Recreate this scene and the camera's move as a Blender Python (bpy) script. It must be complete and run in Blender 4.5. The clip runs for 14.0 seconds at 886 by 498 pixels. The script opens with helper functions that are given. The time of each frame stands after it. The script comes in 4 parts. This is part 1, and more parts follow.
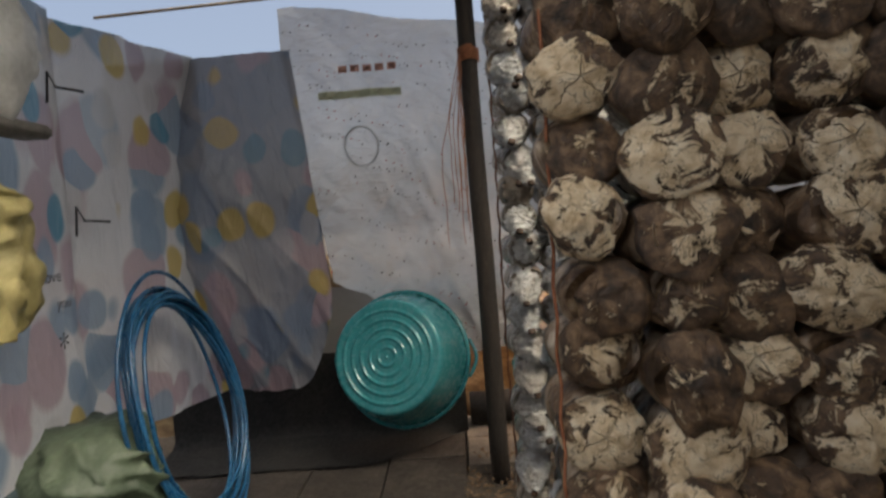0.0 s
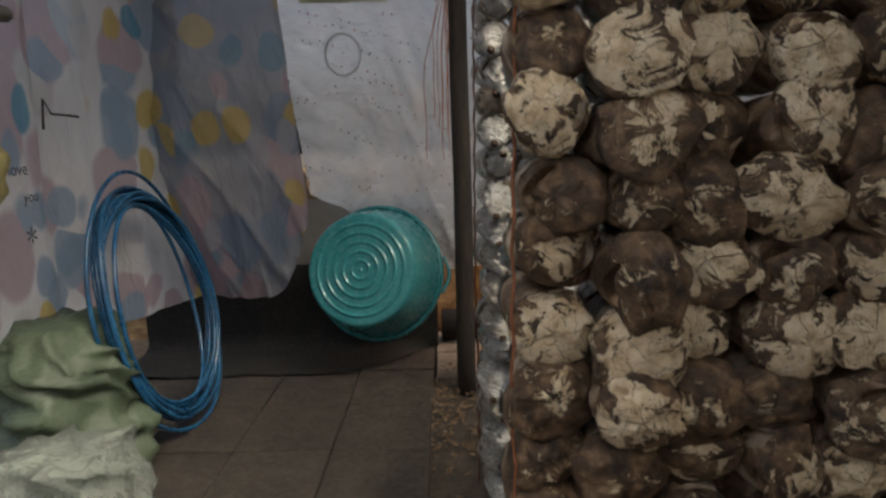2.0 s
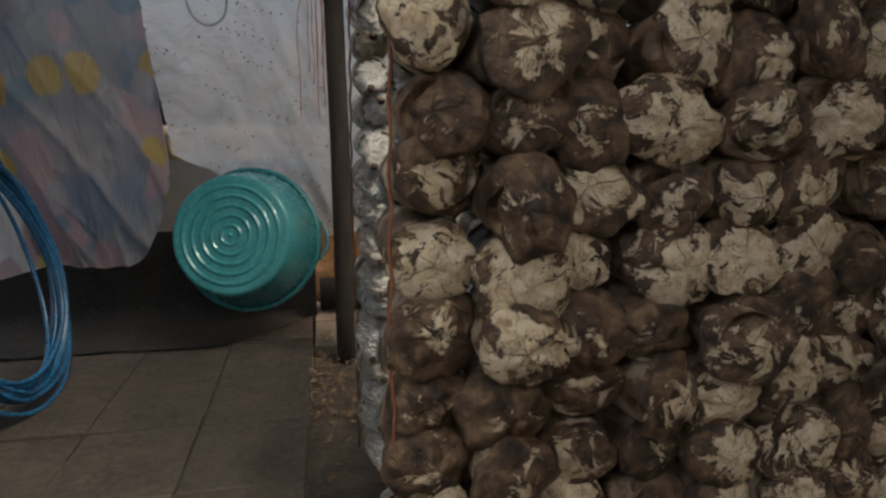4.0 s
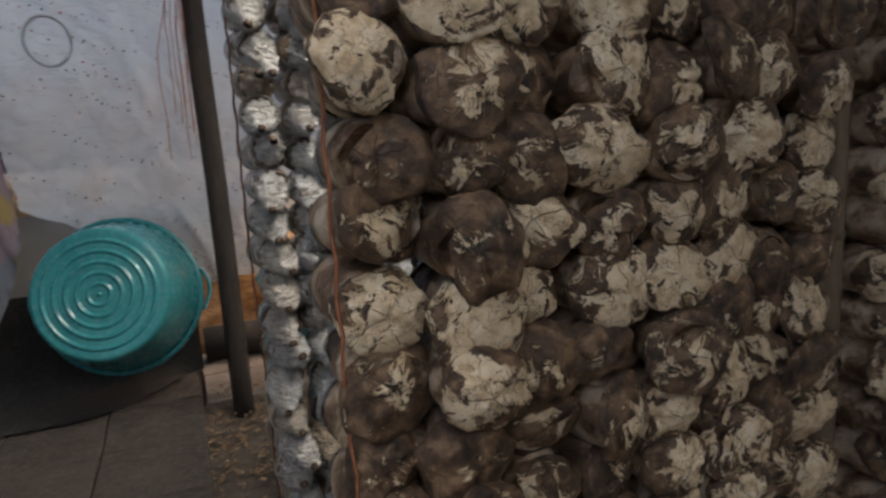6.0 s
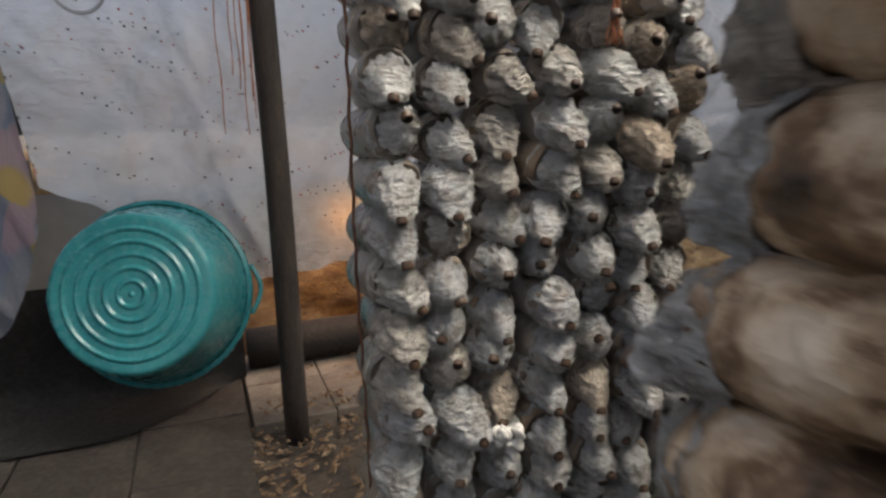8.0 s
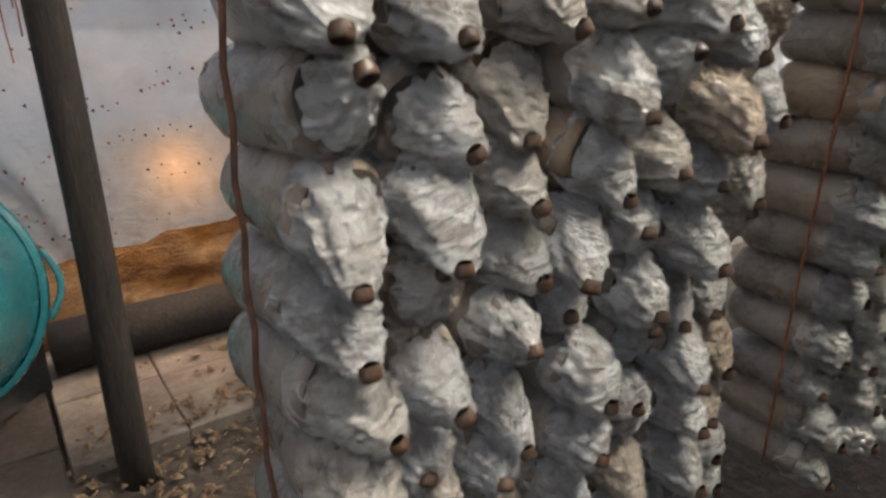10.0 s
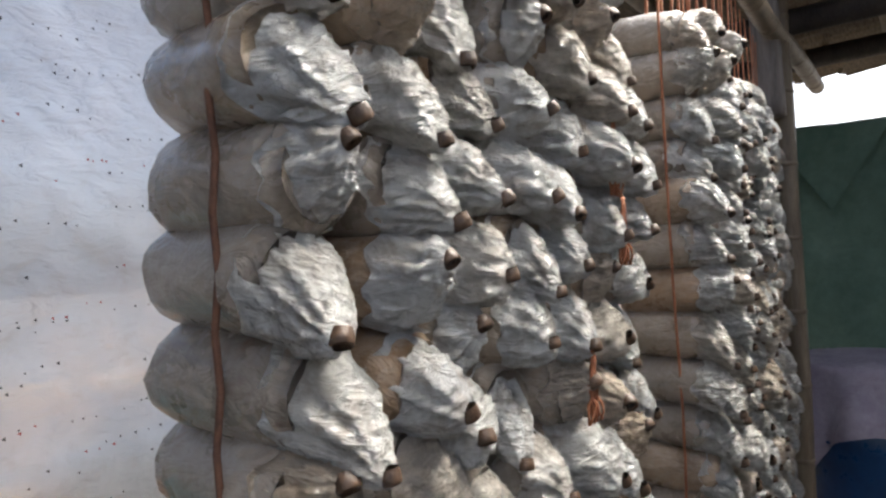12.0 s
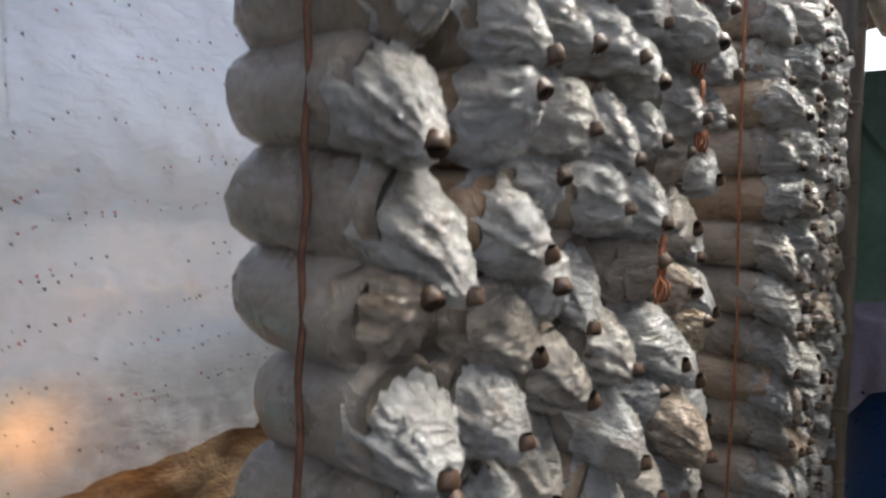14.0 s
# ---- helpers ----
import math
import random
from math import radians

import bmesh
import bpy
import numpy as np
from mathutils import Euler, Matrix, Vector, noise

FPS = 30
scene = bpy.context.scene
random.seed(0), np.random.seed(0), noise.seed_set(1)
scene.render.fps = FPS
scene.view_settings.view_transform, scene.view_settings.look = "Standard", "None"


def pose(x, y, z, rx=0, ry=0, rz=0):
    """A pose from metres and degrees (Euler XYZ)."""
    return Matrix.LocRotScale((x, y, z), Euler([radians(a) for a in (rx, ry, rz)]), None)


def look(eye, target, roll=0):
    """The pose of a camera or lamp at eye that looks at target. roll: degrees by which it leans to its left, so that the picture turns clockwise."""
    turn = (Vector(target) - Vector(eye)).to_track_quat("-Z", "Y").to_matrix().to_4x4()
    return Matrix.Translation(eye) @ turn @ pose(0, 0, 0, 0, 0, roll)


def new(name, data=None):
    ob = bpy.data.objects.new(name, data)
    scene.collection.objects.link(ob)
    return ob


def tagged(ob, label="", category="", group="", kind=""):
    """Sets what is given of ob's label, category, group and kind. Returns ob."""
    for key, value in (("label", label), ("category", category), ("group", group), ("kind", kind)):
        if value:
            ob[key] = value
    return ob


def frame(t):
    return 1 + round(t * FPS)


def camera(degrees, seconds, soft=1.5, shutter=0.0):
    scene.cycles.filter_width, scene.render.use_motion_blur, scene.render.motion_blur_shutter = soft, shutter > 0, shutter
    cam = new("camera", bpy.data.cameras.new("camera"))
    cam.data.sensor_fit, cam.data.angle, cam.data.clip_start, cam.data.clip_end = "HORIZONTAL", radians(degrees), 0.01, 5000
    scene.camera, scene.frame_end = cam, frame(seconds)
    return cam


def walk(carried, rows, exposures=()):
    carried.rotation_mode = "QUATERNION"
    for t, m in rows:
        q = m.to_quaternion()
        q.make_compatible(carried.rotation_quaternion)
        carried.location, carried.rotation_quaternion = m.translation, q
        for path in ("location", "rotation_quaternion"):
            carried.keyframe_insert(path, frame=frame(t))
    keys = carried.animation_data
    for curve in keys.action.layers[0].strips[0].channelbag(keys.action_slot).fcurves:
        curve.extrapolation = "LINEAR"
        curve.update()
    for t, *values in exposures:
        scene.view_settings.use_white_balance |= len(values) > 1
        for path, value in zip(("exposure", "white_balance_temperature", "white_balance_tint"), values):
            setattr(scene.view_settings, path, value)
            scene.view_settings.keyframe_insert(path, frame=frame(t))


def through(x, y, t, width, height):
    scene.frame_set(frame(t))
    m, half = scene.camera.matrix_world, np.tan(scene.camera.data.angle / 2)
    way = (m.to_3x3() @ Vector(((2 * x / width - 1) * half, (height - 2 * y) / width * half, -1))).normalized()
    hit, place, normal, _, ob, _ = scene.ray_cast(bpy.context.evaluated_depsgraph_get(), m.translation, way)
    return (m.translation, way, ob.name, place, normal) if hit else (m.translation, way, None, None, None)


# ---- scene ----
cam = camera(69.2, 14.0, 2.4, 0.5)
PATH = [
    (0, (0.057, 0.098, 1.208), (0.004, 2.094, 1.099), -4.4),
    (0.5, (0.069, 0.074, 1.19), (-0.048, 2.062, 1.003), -3.0),
    (1, (0.089, 0.078, 1.183), (-0.076, 2.065, 1.025), -3.9),
    (1.5, (0.09, 0.089, 1.178), (-0.071, 2.072, 0.971), -4.4),
    (2, (0.086, 0.096, 1.163), (0.075, 2.067, 0.824), -1.4),
    (2.5, (0.077, 0.108, 1.149), (0.141, 2.072, 0.776), -3.1),
    (3, (0.091, 0.118, 1.125), (0.213, 2.069, 0.701), -5.4),
    (3.2, (0.097, 0.133, 1.11), (0.369, 2.069, 0.689), -1.5),
    (5.5, (0.08, 0.178, 1.082), (0.569, 2.075, 0.679), -0.4),
    (6, (0.022, 0.217, 1.112), (0.758, 2.043, 0.759), -3.5),
    (6.5, (-0.019, 0.264, 1.103), (0.792, 2.032, 0.638), -2.8),
    (7, (-0.068, 0.396, 1.11), (0.517, 2.266, 0.711), -3.1),
    (9.3, (-0.035, 1.236, 1.136), (0.969, 2.837, 0.482), -1.8),
    (9.5, (-0.011, 1.276, 1.131), (1.033, 2.83, 0.427), -2.3),
    (10, (0.01, 1.335, 1.158), (1.103, 2.866, 0.478), 0.2),
    (10.5, (0.007, 1.357, 1.228), (1.281, 2.825, 0.756), -1.7),
    (11, (-0.029, 1.39, 1.324), (1.458, 2.688, 0.997), -1.4),
    (11.5, (-0.072, 1.421, 1.392), (1.486, 2.671, 1.303), -2.5),
    (12, (-0.104, 1.417, 1.425), (1.497, 2.615, 1.466), -2.7),
    (12.5, (-0.107, 1.412, 1.422), (1.48, 2.629, 1.458), -3.2),
    (13, (-0.107, 1.417, 1.4), (1.428, 2.699, 1.38), -2.4),
    (13.5, (-0.111, 1.428, 1.386), (1.378, 2.761, 1.309), -3.5),
    (14, (-0.122, 1.464, 1.331), (1.422, 2.73, 1.215), 0.6),
]
EXPOSURE = [(0, 0.38, 6900, 1), (2, 0.26, 6850, 1), (3, 0.28, 6850, 0), (5.5, 0.42, 6500, 2), (7, 0.55, 6350, 3), (9.5, 0.93, 6550, 2), (10.5, 1.18, 6250, 2), (11.5, 1.6, 6120, 1), (12.2, 1.3, 6120, 2), (14, 1.15, 6100, 2)]
walk(cam, [(t, look(eye, target, roll)) for t, eye, target, roll in PATH], EXPOSURE)

# ---------------------------------------------------------------- world and light
world = bpy.data.worlds.new("overcast_sky")
scene.world = world
world.use_nodes = True
wn = world.node_tree.nodes
sky = wn.new("ShaderNodeTexSky")
sky.sky_type = "NISHITA"
sky.sun_disc = False
sky.sun_elevation, sky.sun_rotation = radians(58), radians(125)
sky.air_density, sky.dust_density, sky.ozone_density = 0.4, 9.0, 0.2
world.node_tree.links.new(sky.outputs[0], wn["Background"].inputs[0])
wn["Background"].inputs[1].default_value = 0.33
sun = new("sun", bpy.data.lights.new("sun", "SUN"))
sun.data.energy, sun.data.angle, sun.data.color = 0.75, radians(45), (1.0, 0.95, 0.88)
sun.matrix_world = look((4.1, -2.85, 8), (0, 0, 0))


# ---------------------------------------------------------------- material helpers
class Mat:
    """A node material in the making."""

    def __init__(self, name, rough=0.6, metal=0.0):
        self.m = bpy.data.materials.new(name)
        self.m.use_nodes = True
        self.t = self.m.node_tree
        self.b = self.t.nodes["Principled BSDF"]
        self.out = self.t.nodes["Material Output"]
        self.b.inputs["Roughness"].default_value = rough
        self.b.inputs["Metallic"].default_value = metal
        self.co = self.n("ShaderNodeTexCoord")
        self.oi = self.n("ShaderNodeObjectInfo")

    def n(self, kind, **kw):
        node = self.t.nodes.new(kind)
        for k, v in kw.items():
            setattr(node, k, v)
        return node

    def link(self, a, b):
        self.t.links.new(a, b)

    def coords(self, scale=(1, 1, 1), jitter=True, space="Object"):
        """Coordinates in metres, shifted for each object by its random number."""
        mp = self.n("ShaderNodeMapping")
        mp.inputs["Scale"].default_value = scale
        self.link(self.co.outputs[space], mp.inputs[0])
        if jitter:
            mul = self.n("ShaderNodeVectorMath", operation="SCALE")
            mul.inputs[0].default_value = (7.1, 3.7, 5.3)
            self.link(self.oi.outputs["Random"], mul.inputs["Scale"])
            self.link(mul.outputs[0], mp.inputs["Location"])
        return mp.outputs[0]

    def noise(self, vec, scale, detail=4.0, rough=0.55, dist=0.0):
        x = self.n("ShaderNodeTexNoise")
        x.inputs["Scale"].default_value = scale
        x.inputs["Detail"].default_value = detail
        x.inputs["Roughness"].default_value = rough
        x.inputs["Distortion"].default_value = dist
        self.link(vec, x.inputs["Vector"])
        return x.outputs["Fac"]

    def ramp(self, fac, stops, ease="LINEAR"):
        r = self.n("ShaderNodeValToRGB")
        r.color_ramp.interpolation = ease
        e = r.color_ramp.elements
        while len(e) < len(stops):
            e.new(0.5)
        for i, (p, c) in enumerate(stops):
            e[i].position = p
            e[i].color = (*c, 1) if len(c) == 3 else c
        self.link(fac, r.inputs[0])
        return r.outputs[0]

    def grey(self, fac, lo, hi, a=0.0, b=1.0):
        mr = self.n("ShaderNodeMapRange")
        for i, v in enumerate((lo, hi, a, b)):
            mr.inputs[i + 1].default_value = v
        self.link(fac, mr.inputs[0])
        return mr.outputs[0]

    def mix(self, fac, a, b, how="MIX"):
        mx = self.n("ShaderNodeMix", data_type="RGBA", blend_type=how)
        for sock, v in ((mx.inputs[0], fac), (mx.inputs[6], a), (mx.inputs[7], b)):
            if isinstance(v, bpy.types.NodeSocket):
                self.link(v, sock)
            elif isinstance(v, (int, float)):
                sock.default_value = v
            else:
                sock.default_value = (*v, 1)
        return mx.outputs[2]

    def math(self, op, a, b=0.0):
        mt = self.n("ShaderNodeMath", operation=op)
        for sock, v in ((mt.inputs[0], a), (mt.inputs[1], b)):
            if isinstance(v, bpy.types.NodeSocket):
                self.link(v, sock)
            else:
                sock.default_value = v
        return mt.outputs[0]

    def color(self, c):
        if isinstance(c, bpy.types.NodeSocket):
            self.link(c, self.b.inputs["Base Color"])
        else:
            self.b.inputs["Base Color"].default_value = (*c, 1)

    def rough(self, fac):
        self.link(fac, self.b.inputs["Roughness"])

    def bump(self, fac, dist=0.002, strength=1.0):
        bp = self.n("ShaderNodeBump")
        bp.inputs["Strength"].default_value = strength
        bp.inputs["Distance"].default_value = dist
        self.link(fac, bp.inputs["Height"])
        self.link(bp.outputs[0], self.b.inputs["Normal"])
        return bp.outputs[0]

    def crinkle(self, vec, scale, warp=0.6):
        """Faceted folds of thin plastic, 0 to 1."""
        nt = self.n("ShaderNodeTexNoise")
        nt.inputs["Scale"].default_value = scale * 0.6
        self.link(vec, nt.inputs["Vector"])
        ad = self.n("ShaderNodeVectorMath", operation="MULTIPLY_ADD")
        ad.inputs[1].default_value = (warp / scale * 3,) * 3
        self.link(nt.outputs["Color"], ad.inputs[0])
        self.link(vec, ad.inputs[2])
        vo = self.n("ShaderNodeTexVoronoi", feature="F1")
        vo.inputs["Scale"].default_value = scale
        self.link(ad.outputs[0], vo.inputs["Vector"])
        return vo.outputs["Distance"]

    def sheer(self, color, normal=None, through=0.45, clear=0.0):
        """Thin film: light goes through it scattered, and a share of it straight."""
        tr = self.n("ShaderNodeBsdfTranslucent")
        if isinstance(color, bpy.types.NodeSocket):
            self.link(color, tr.inputs[0])
        else:
            tr.inputs[0].default_value = (*color, 1)
        if normal is not None:
            self.link(normal, tr.inputs["Normal"])
        mx = self.n("ShaderNodeMixShader")
        mx.inputs[0].default_value = through
        self.link(self.b.outputs[0], mx.inputs[1])
        self.link(tr.outputs[0], mx.inputs[2])
        last = mx.outputs[0]
        if clear > 0:
            tp = self.n("ShaderNodeBsdfTransparent")
            m2 = self.n("ShaderNodeMixShader")
            m2.inputs[0].default_value = clear
            self.link(last, m2.inputs[1])
            self.link(tp.outputs[0], m2.inputs[2])
            last = m2.outputs[0]
        self.link(last, self.out.inputs[0])


def mat_bag_body():
    """Pale colonised sawdust seen through dull, dusty plastic."""
    m = Mat("bag_substrate", 0.3)
    v = m.coords()
    big = m.noise(v, 13, 5, 0.6)
    fine = m.noise(v, 110, 4, 0.6)
    base = m.ramp(big, [(0.25, (0.17, 0.14, 0.112)), (0.45, (0.265, 0.228, 0.19)), (0.7, (0.37, 0.33, 0.285))])
    tone = m.ramp(m.oi.outputs["Random"], [(0.0, (0.80, 0.78, 0.76)), (0.5, (1, 0.99, 0.97)), (0.82, (1.0, 0.90, 0.77)), (1.0, (0.95, 0.72, 0.50))])
    c = m.mix(1.0, base, tone, "MULTIPLY")
    spots = m.grey(m.noise(v, 22, 3, 0.5, 0.6), 0.64, 0.74)
    c = m.mix(m.math("MULTIPLY", spots, 0.55), c, (0.17, 0.10, 0.055))
    m.color(m.mix(m.grey(fine, 0.4, 0.72, 0, 0.22), c, (0.50, 0.48, 0.44)))
    m.rough(m.grey(big, 0.3, 0.7, 0.20, 0.40))
    m.b.inputs["Specular IOR Level"].default_value = 0.5
    m.b.inputs["Coat Weight"].default_value = 0.5
    m.b.inputs["Coat Roughness"].default_value = 0.15
    wr = m.noise(m.coords((1.0, 0.55, 1.0)), 40, 6, 0.6, 1.8)
    m.bump(m.math("ADD", wr, m.math("MULTIPLY", m.crinkle(m.coords((1, 0.5, 1)), 34), 0.4)), 0.008, 0.8)
    return m.m


def mat_film(name="crinkled_film", islands=False):
    """Crinkled clear plastic, silvery where it folds, showing the pale substrate under it."""
    m = Mat(name, 0.2)
    pick = m.n("ShaderNodeNewGeometry").outputs["Random Per Island"] if islands else m.oi.outputs["Random"]
    wr = m.noise(m.coords((0.55, 0.55, 1.5)), 62, 7, 0.66, 2.6)
    tone = m.ramp(pick, [(0.0, (0.80, 0.81, 0.81)), (0.55, (0.88, 0.88, 0.86)), (0.80, (0.80, 0.75, 0.67)), (1.0, (0.68, 0.54, 0.39))])
    thin = m.grey(m.noise(m.coords(), 26, 5, 0.62, 0.8), 0.46, 0.62)
    c = m.mix(m.math("MULTIPLY", thin, 0.55), tone, (0.40, 0.35, 0.29))
    dirt = m.grey(m.noise(m.coords((1.3, 1.3, 1.3)), 24, 4), 0.56, 0.75)
    c = m.mix(m.math("MULTIPLY", dirt, 0.5), c, (0.24, 0.155, 0.09))
    m.color(c)
    m.rough(m.grey(wr, 0.3, 0.7, 0.14, 0.34))
    nb = m.bump(m.math("ADD", wr, m.math("MULTIPLY", m.crinkle(m.coords((0.7, 0.7, 1.5)), 58), 1.0)), 0.03, 1.0)
    m.b.inputs["Specular IOR Level"].default_value = 0.8
    m.b.inputs["Coat Weight"].default_value = 0.7
    m.b.inputs["Coat Roughness"].default_value = 0.12
    m.link(nb, m.b.inputs["Coat Normal"])
    m.sheer(c, nb, 0.14)
    return m.m


def mat_bag_end():
    """Bottom of a spent bag: cream mycelium patch with star seams, among brown and dark wet stains."""
    m = Mat("bag_bottom", 0.42)
    v = m.coords()
    patch = m.noise(v, 24, 7, 0.70, 0.8)
    cream = m.ramp(m.noise(m.coords((2, 2, 2)), 26, 5), [(0.3, (0.50, 0.36, 0.20)), (0.5, (0.74, 0.60, 0.40)), (0.75, (0.84, 0.74, 0.56))])
    brown = m.ramp(m.noise(v, 36, 5, 0.6, 0.5), [(0.32, (0.020, 0.014, 0.010)), (0.48, (0.09, 0.055, 0.032)), (0.60, (0.20, 0.125, 0.07)), (0.75, (0.36, 0.25, 0.15))])
    thr = m.grey(m.oi.outputs["Random"], 0, 1, -0.165, 0.06)
    sep = m.n("ShaderNodeSeparateXYZ")
    m.link(m.co.outputs["Object"], sep.inputs[0])
    rad = m.math("SQRT", m.math("ADD", m.math("MULTIPLY", sep.outputs[0], sep.outputs[0]), m.math("MULTIPLY", sep.outputs[2], sep.outputs[2])))
    centre = m.grey(rad, 0.010, 0.056, 0.09, -0.05)
    mask = m.grey(m.math("ADD", m.math("ADD", patch, thr), centre), 0.475, 0.505)
    turn = m.math("ADD", m.math("ARCTAN2", sep.outputs[2], sep.outputs[0]), m.math("MULTIPLY", m.noise(v, 30, 3), 1.1))
    spoke = m.math("MULTIPLY", m.math("ABSOLUTE", m.math("SINE", m.math("MULTIPLY", turn, 2.5))), rad)
    seam = m.math("MULTIPLY", m.grey(spoke, 0.0003, 0.0024, 0.75, 0.0), m.grey(m.noise(m.coords(), 17, 3), 0.44, 0.56))
    crack = m.grey(m.math("ABSOLUTE", m.math("SUBTRACT", m.noise(m.coords((1, 1, 1)), 34, 3, 0.6, 0.6), 0.5)), 0.0, 0.016, 0.6, 0.0)
    skin = m.mix(m.math("MAXIMUM", crack, seam), m.mix(mask, brown, cream), (0.085, 0.05, 0.028))
    m.color(skin)
    m.rough(m.grey(patch, 0.3, 0.7, 0.28, 0.62))
    m.bump(m.math("SUBTRACT", m.math("ADD", m.noise(v, 110, 5, 0.65, 0.8), m.math("MULTIPLY", mask, 0.5)), seam), 0.006, 0.9)
    return m.m


def mat_spent():
    """Side of a spent bag, brown with pale patches under dirty plastic."""
    m = Mat("spent_bag_side", 0.45)
    v = m.coords()
    patch = m.noise(v, 18, 5, 0.6, 0.4)
    m.color(m.ramp(patch, [(0.34, (0.045, 0.029, 0.018)), (0.46, (0.17, 0.105, 0.06)), (0.54, (0.40, 0.30, 0.20)), (0.72, (0.62, 0.53, 0.42))]))
    m.bump(m.math("ADD", m.noise(m.coords(), 40, 5, 0.6, 1.2), m.crinkle(m.coords((1, 0.7, 1)), 45)), 0.006, 0.8)
    return m.m


def mat_mottle(name, stops, scale=12, rough=0.6, bump=0.003, bscale=60, stretch=(1, 1, 1), metal=0.0, jitter=True):
    m = Mat(name, rough, metal)
    v = m.coords(stretch, jitter)
    f = m.noise(v, scale, 5, 0.6, 0.3)
    g = m.noise(v, scale * 7, 4, 0.6)
    c = m.ramp(f, stops)
    m.color(m.mix(m.grey(g, 0.3, 0.7, 0.0, 0.4), c, m.mix(1.0, c, (0.55, 0.55, 0.55), "MULTIPLY")))
    m.rough(m.grey(g, 0.3, 0.7, max(rough - 0.12, 0.05), min(rough + 0.15, 1)))
    m.bump(m.noise(v, bscale, 5, 0.6), bump, 0.8)
    return m.m


BODY, FILM, END, SPENT = mat_bag_body(), mat_film(), mat_bag_end(), mat_spent()
FILM_FAR = mat_film("crinkled_film_far", True)
COLLAR = mat_mottle("dirty_collar", [(0.3, (0.03, 0.016, 0.009)), (0.6, (0.085, 0.048, 0.028)), (0.8, (0.20, 0.135, 0.09))], 60, 0.45)
PLUG = mat_mottle("dark_plug", [(0.3, (0.012, 0.008, 0.006)), (0.7, (0.05, 0.03, 0.02))], 90, 0.9)
TWINE = mat_mottle("orange_twine", [(0.3, (0.22, 0.075, 0.035)), (0.7, (0.42, 0.17, 0.08))], 60, 0.7, 0.001, 300)
ROPE = mat_mottle("brown_rope", [(0.3, (0.07, 0.03, 0.018)), (0.7, (0.17, 0.078, 0.045))], 60, 0.8, 0.001, 300)
DARKWOOD = mat_mottle("dark_timber", [(0.3, (0.014, 0.011, 0.009)), (0.6, (0.035, 0.026, 0.02)), (0.8, (0.07, 0.05, 0.037))], 10, 0.75, 0.006, 50, (3, 3, 0.5))
BAMBOO = mat_mottle("bamboo", [(0.3, (0.12, 0.088, 0.058)), (0.6, (0.21, 0.165, 0.11)), (0.8, (0.30, 0.245, 0.17))], 8, 0.5, 0.002, 60, (4, 4, 0.6))
DIRT = mat_mottle("damp_earth", [(0.3, (0.028, 0.022, 0.016)), (0.55, (0.058, 0.045, 0.034)), (0.8, (0.11, 0.087, 0.067))], 6, 0.9, 0.02, 25, jitter=False)
SLAB = mat_mottle("worn_paving", [(0.3, (0.085, 0.07, 0.057)), (0.55, (0.15, 0.125, 0.103)), (0.8, (0.225, 0.195, 0.165))], 7, 0.8, 0.004, 50)
TEAL = mat_mottle("teal_plastic", [(0.3, (0.03, 0.19, 0.22)), (0.7, (0.05, 0.26, 0.285))], 5, 0.24, 0.0006, 60)
# paving in much darker tones than worn_paving
WALK = mat_mottle("dark_paving", [(0.3, (0.022, 0.017, 0.014)), (0.55, (0.042, 0.034, 0.027)), (0.8, (0.07, 0.057, 0.045))], 6, 0.8, 0.004, 50)
THATCH = mat_mottle("palm_thatch", [(0.3, (0.06, 0.042, 0.026)), (0.6, (0.16, 0.12, 0.075)), (0.8, (0.28, 0.22, 0.14))], 14, 0.9, 0.02, 40, (1, 8, 1))


# wood in a tone much darker than dark_timber
BLACKWOOD = mat_mottle("near_black_wood", [(0.3, (0.006, 0.005, 0.005)), (0.7, (0.018, 0.015, 0.013))], 12, 0.9, 0.006, 50)
GREENSACK = mat_mottle("green_woven_sack", [(0.3, (0.045, 0.065, 0.042)), (0.6, (0.09, 0.12, 0.078)), (0.8, (0.16, 0.19, 0.13))], 6, 0.5, 0.006, 40)
YELLOWSACK = mat_mottle("yellow_woven_sack", [(0.3, (0.25, 0.21, 0.085)), (0.6, (0.42, 0.365, 0.16)), (0.8, (0.54, 0.49, 0.26))], 5, 0.5, 0.004, 120)
WHITESACK = mat_mottle("white_sack", [(0.3, (0.50, 0.50, 0.47)), (0.7, (0.74, 0.74, 0.71))], 6, 0.5, 0.004, 80)
HEM = mat_mottle("grey_hem", [(0.3, (0.16, 0.15, 0.13)), (0.7, (0.28, 0.26, 0.23))], 30, 0.8)
HOSE = mat_mottle("blue_hose", [(0.3, (0.008, 0.05, 0.12)), (0.6, (0.016, 0.10, 0.22)), (0.8, (0.05, 0.19, 0.32))], 8, 0.3, 0.0004, 100)
GREENTARP = mat_mottle("green_tarp", [(0.3, (0.08, 0.15, 0.10)), (0.6, (0.13, 0.21, 0.145)), (0.8, (0.18, 0.27, 0.19))], 3, 0.6, 0.004, 40)
LILAC = mat_mottle("lilac_cloth", [(0.3, (0.36, 0.31, 0.38)), (0.7, (0.50, 0.45, 0.52))], 6, 0.85, 0.003, 90)
DRUMBLUE = mat_mottle("blue_plastic", [(0.3, (0.012, 0.05, 0.15)), (0.7, (0.02, 0.085, 0.22))], 4, 0.35, 0.0008, 60)
MUSHROOM = mat_mottle("oyster_mushroom", [(0.3, (0.62, 0.60, 0.55)), (0.7, (0.80, 0.78, 0.74))], 30, 0.6, 0.001, 120)
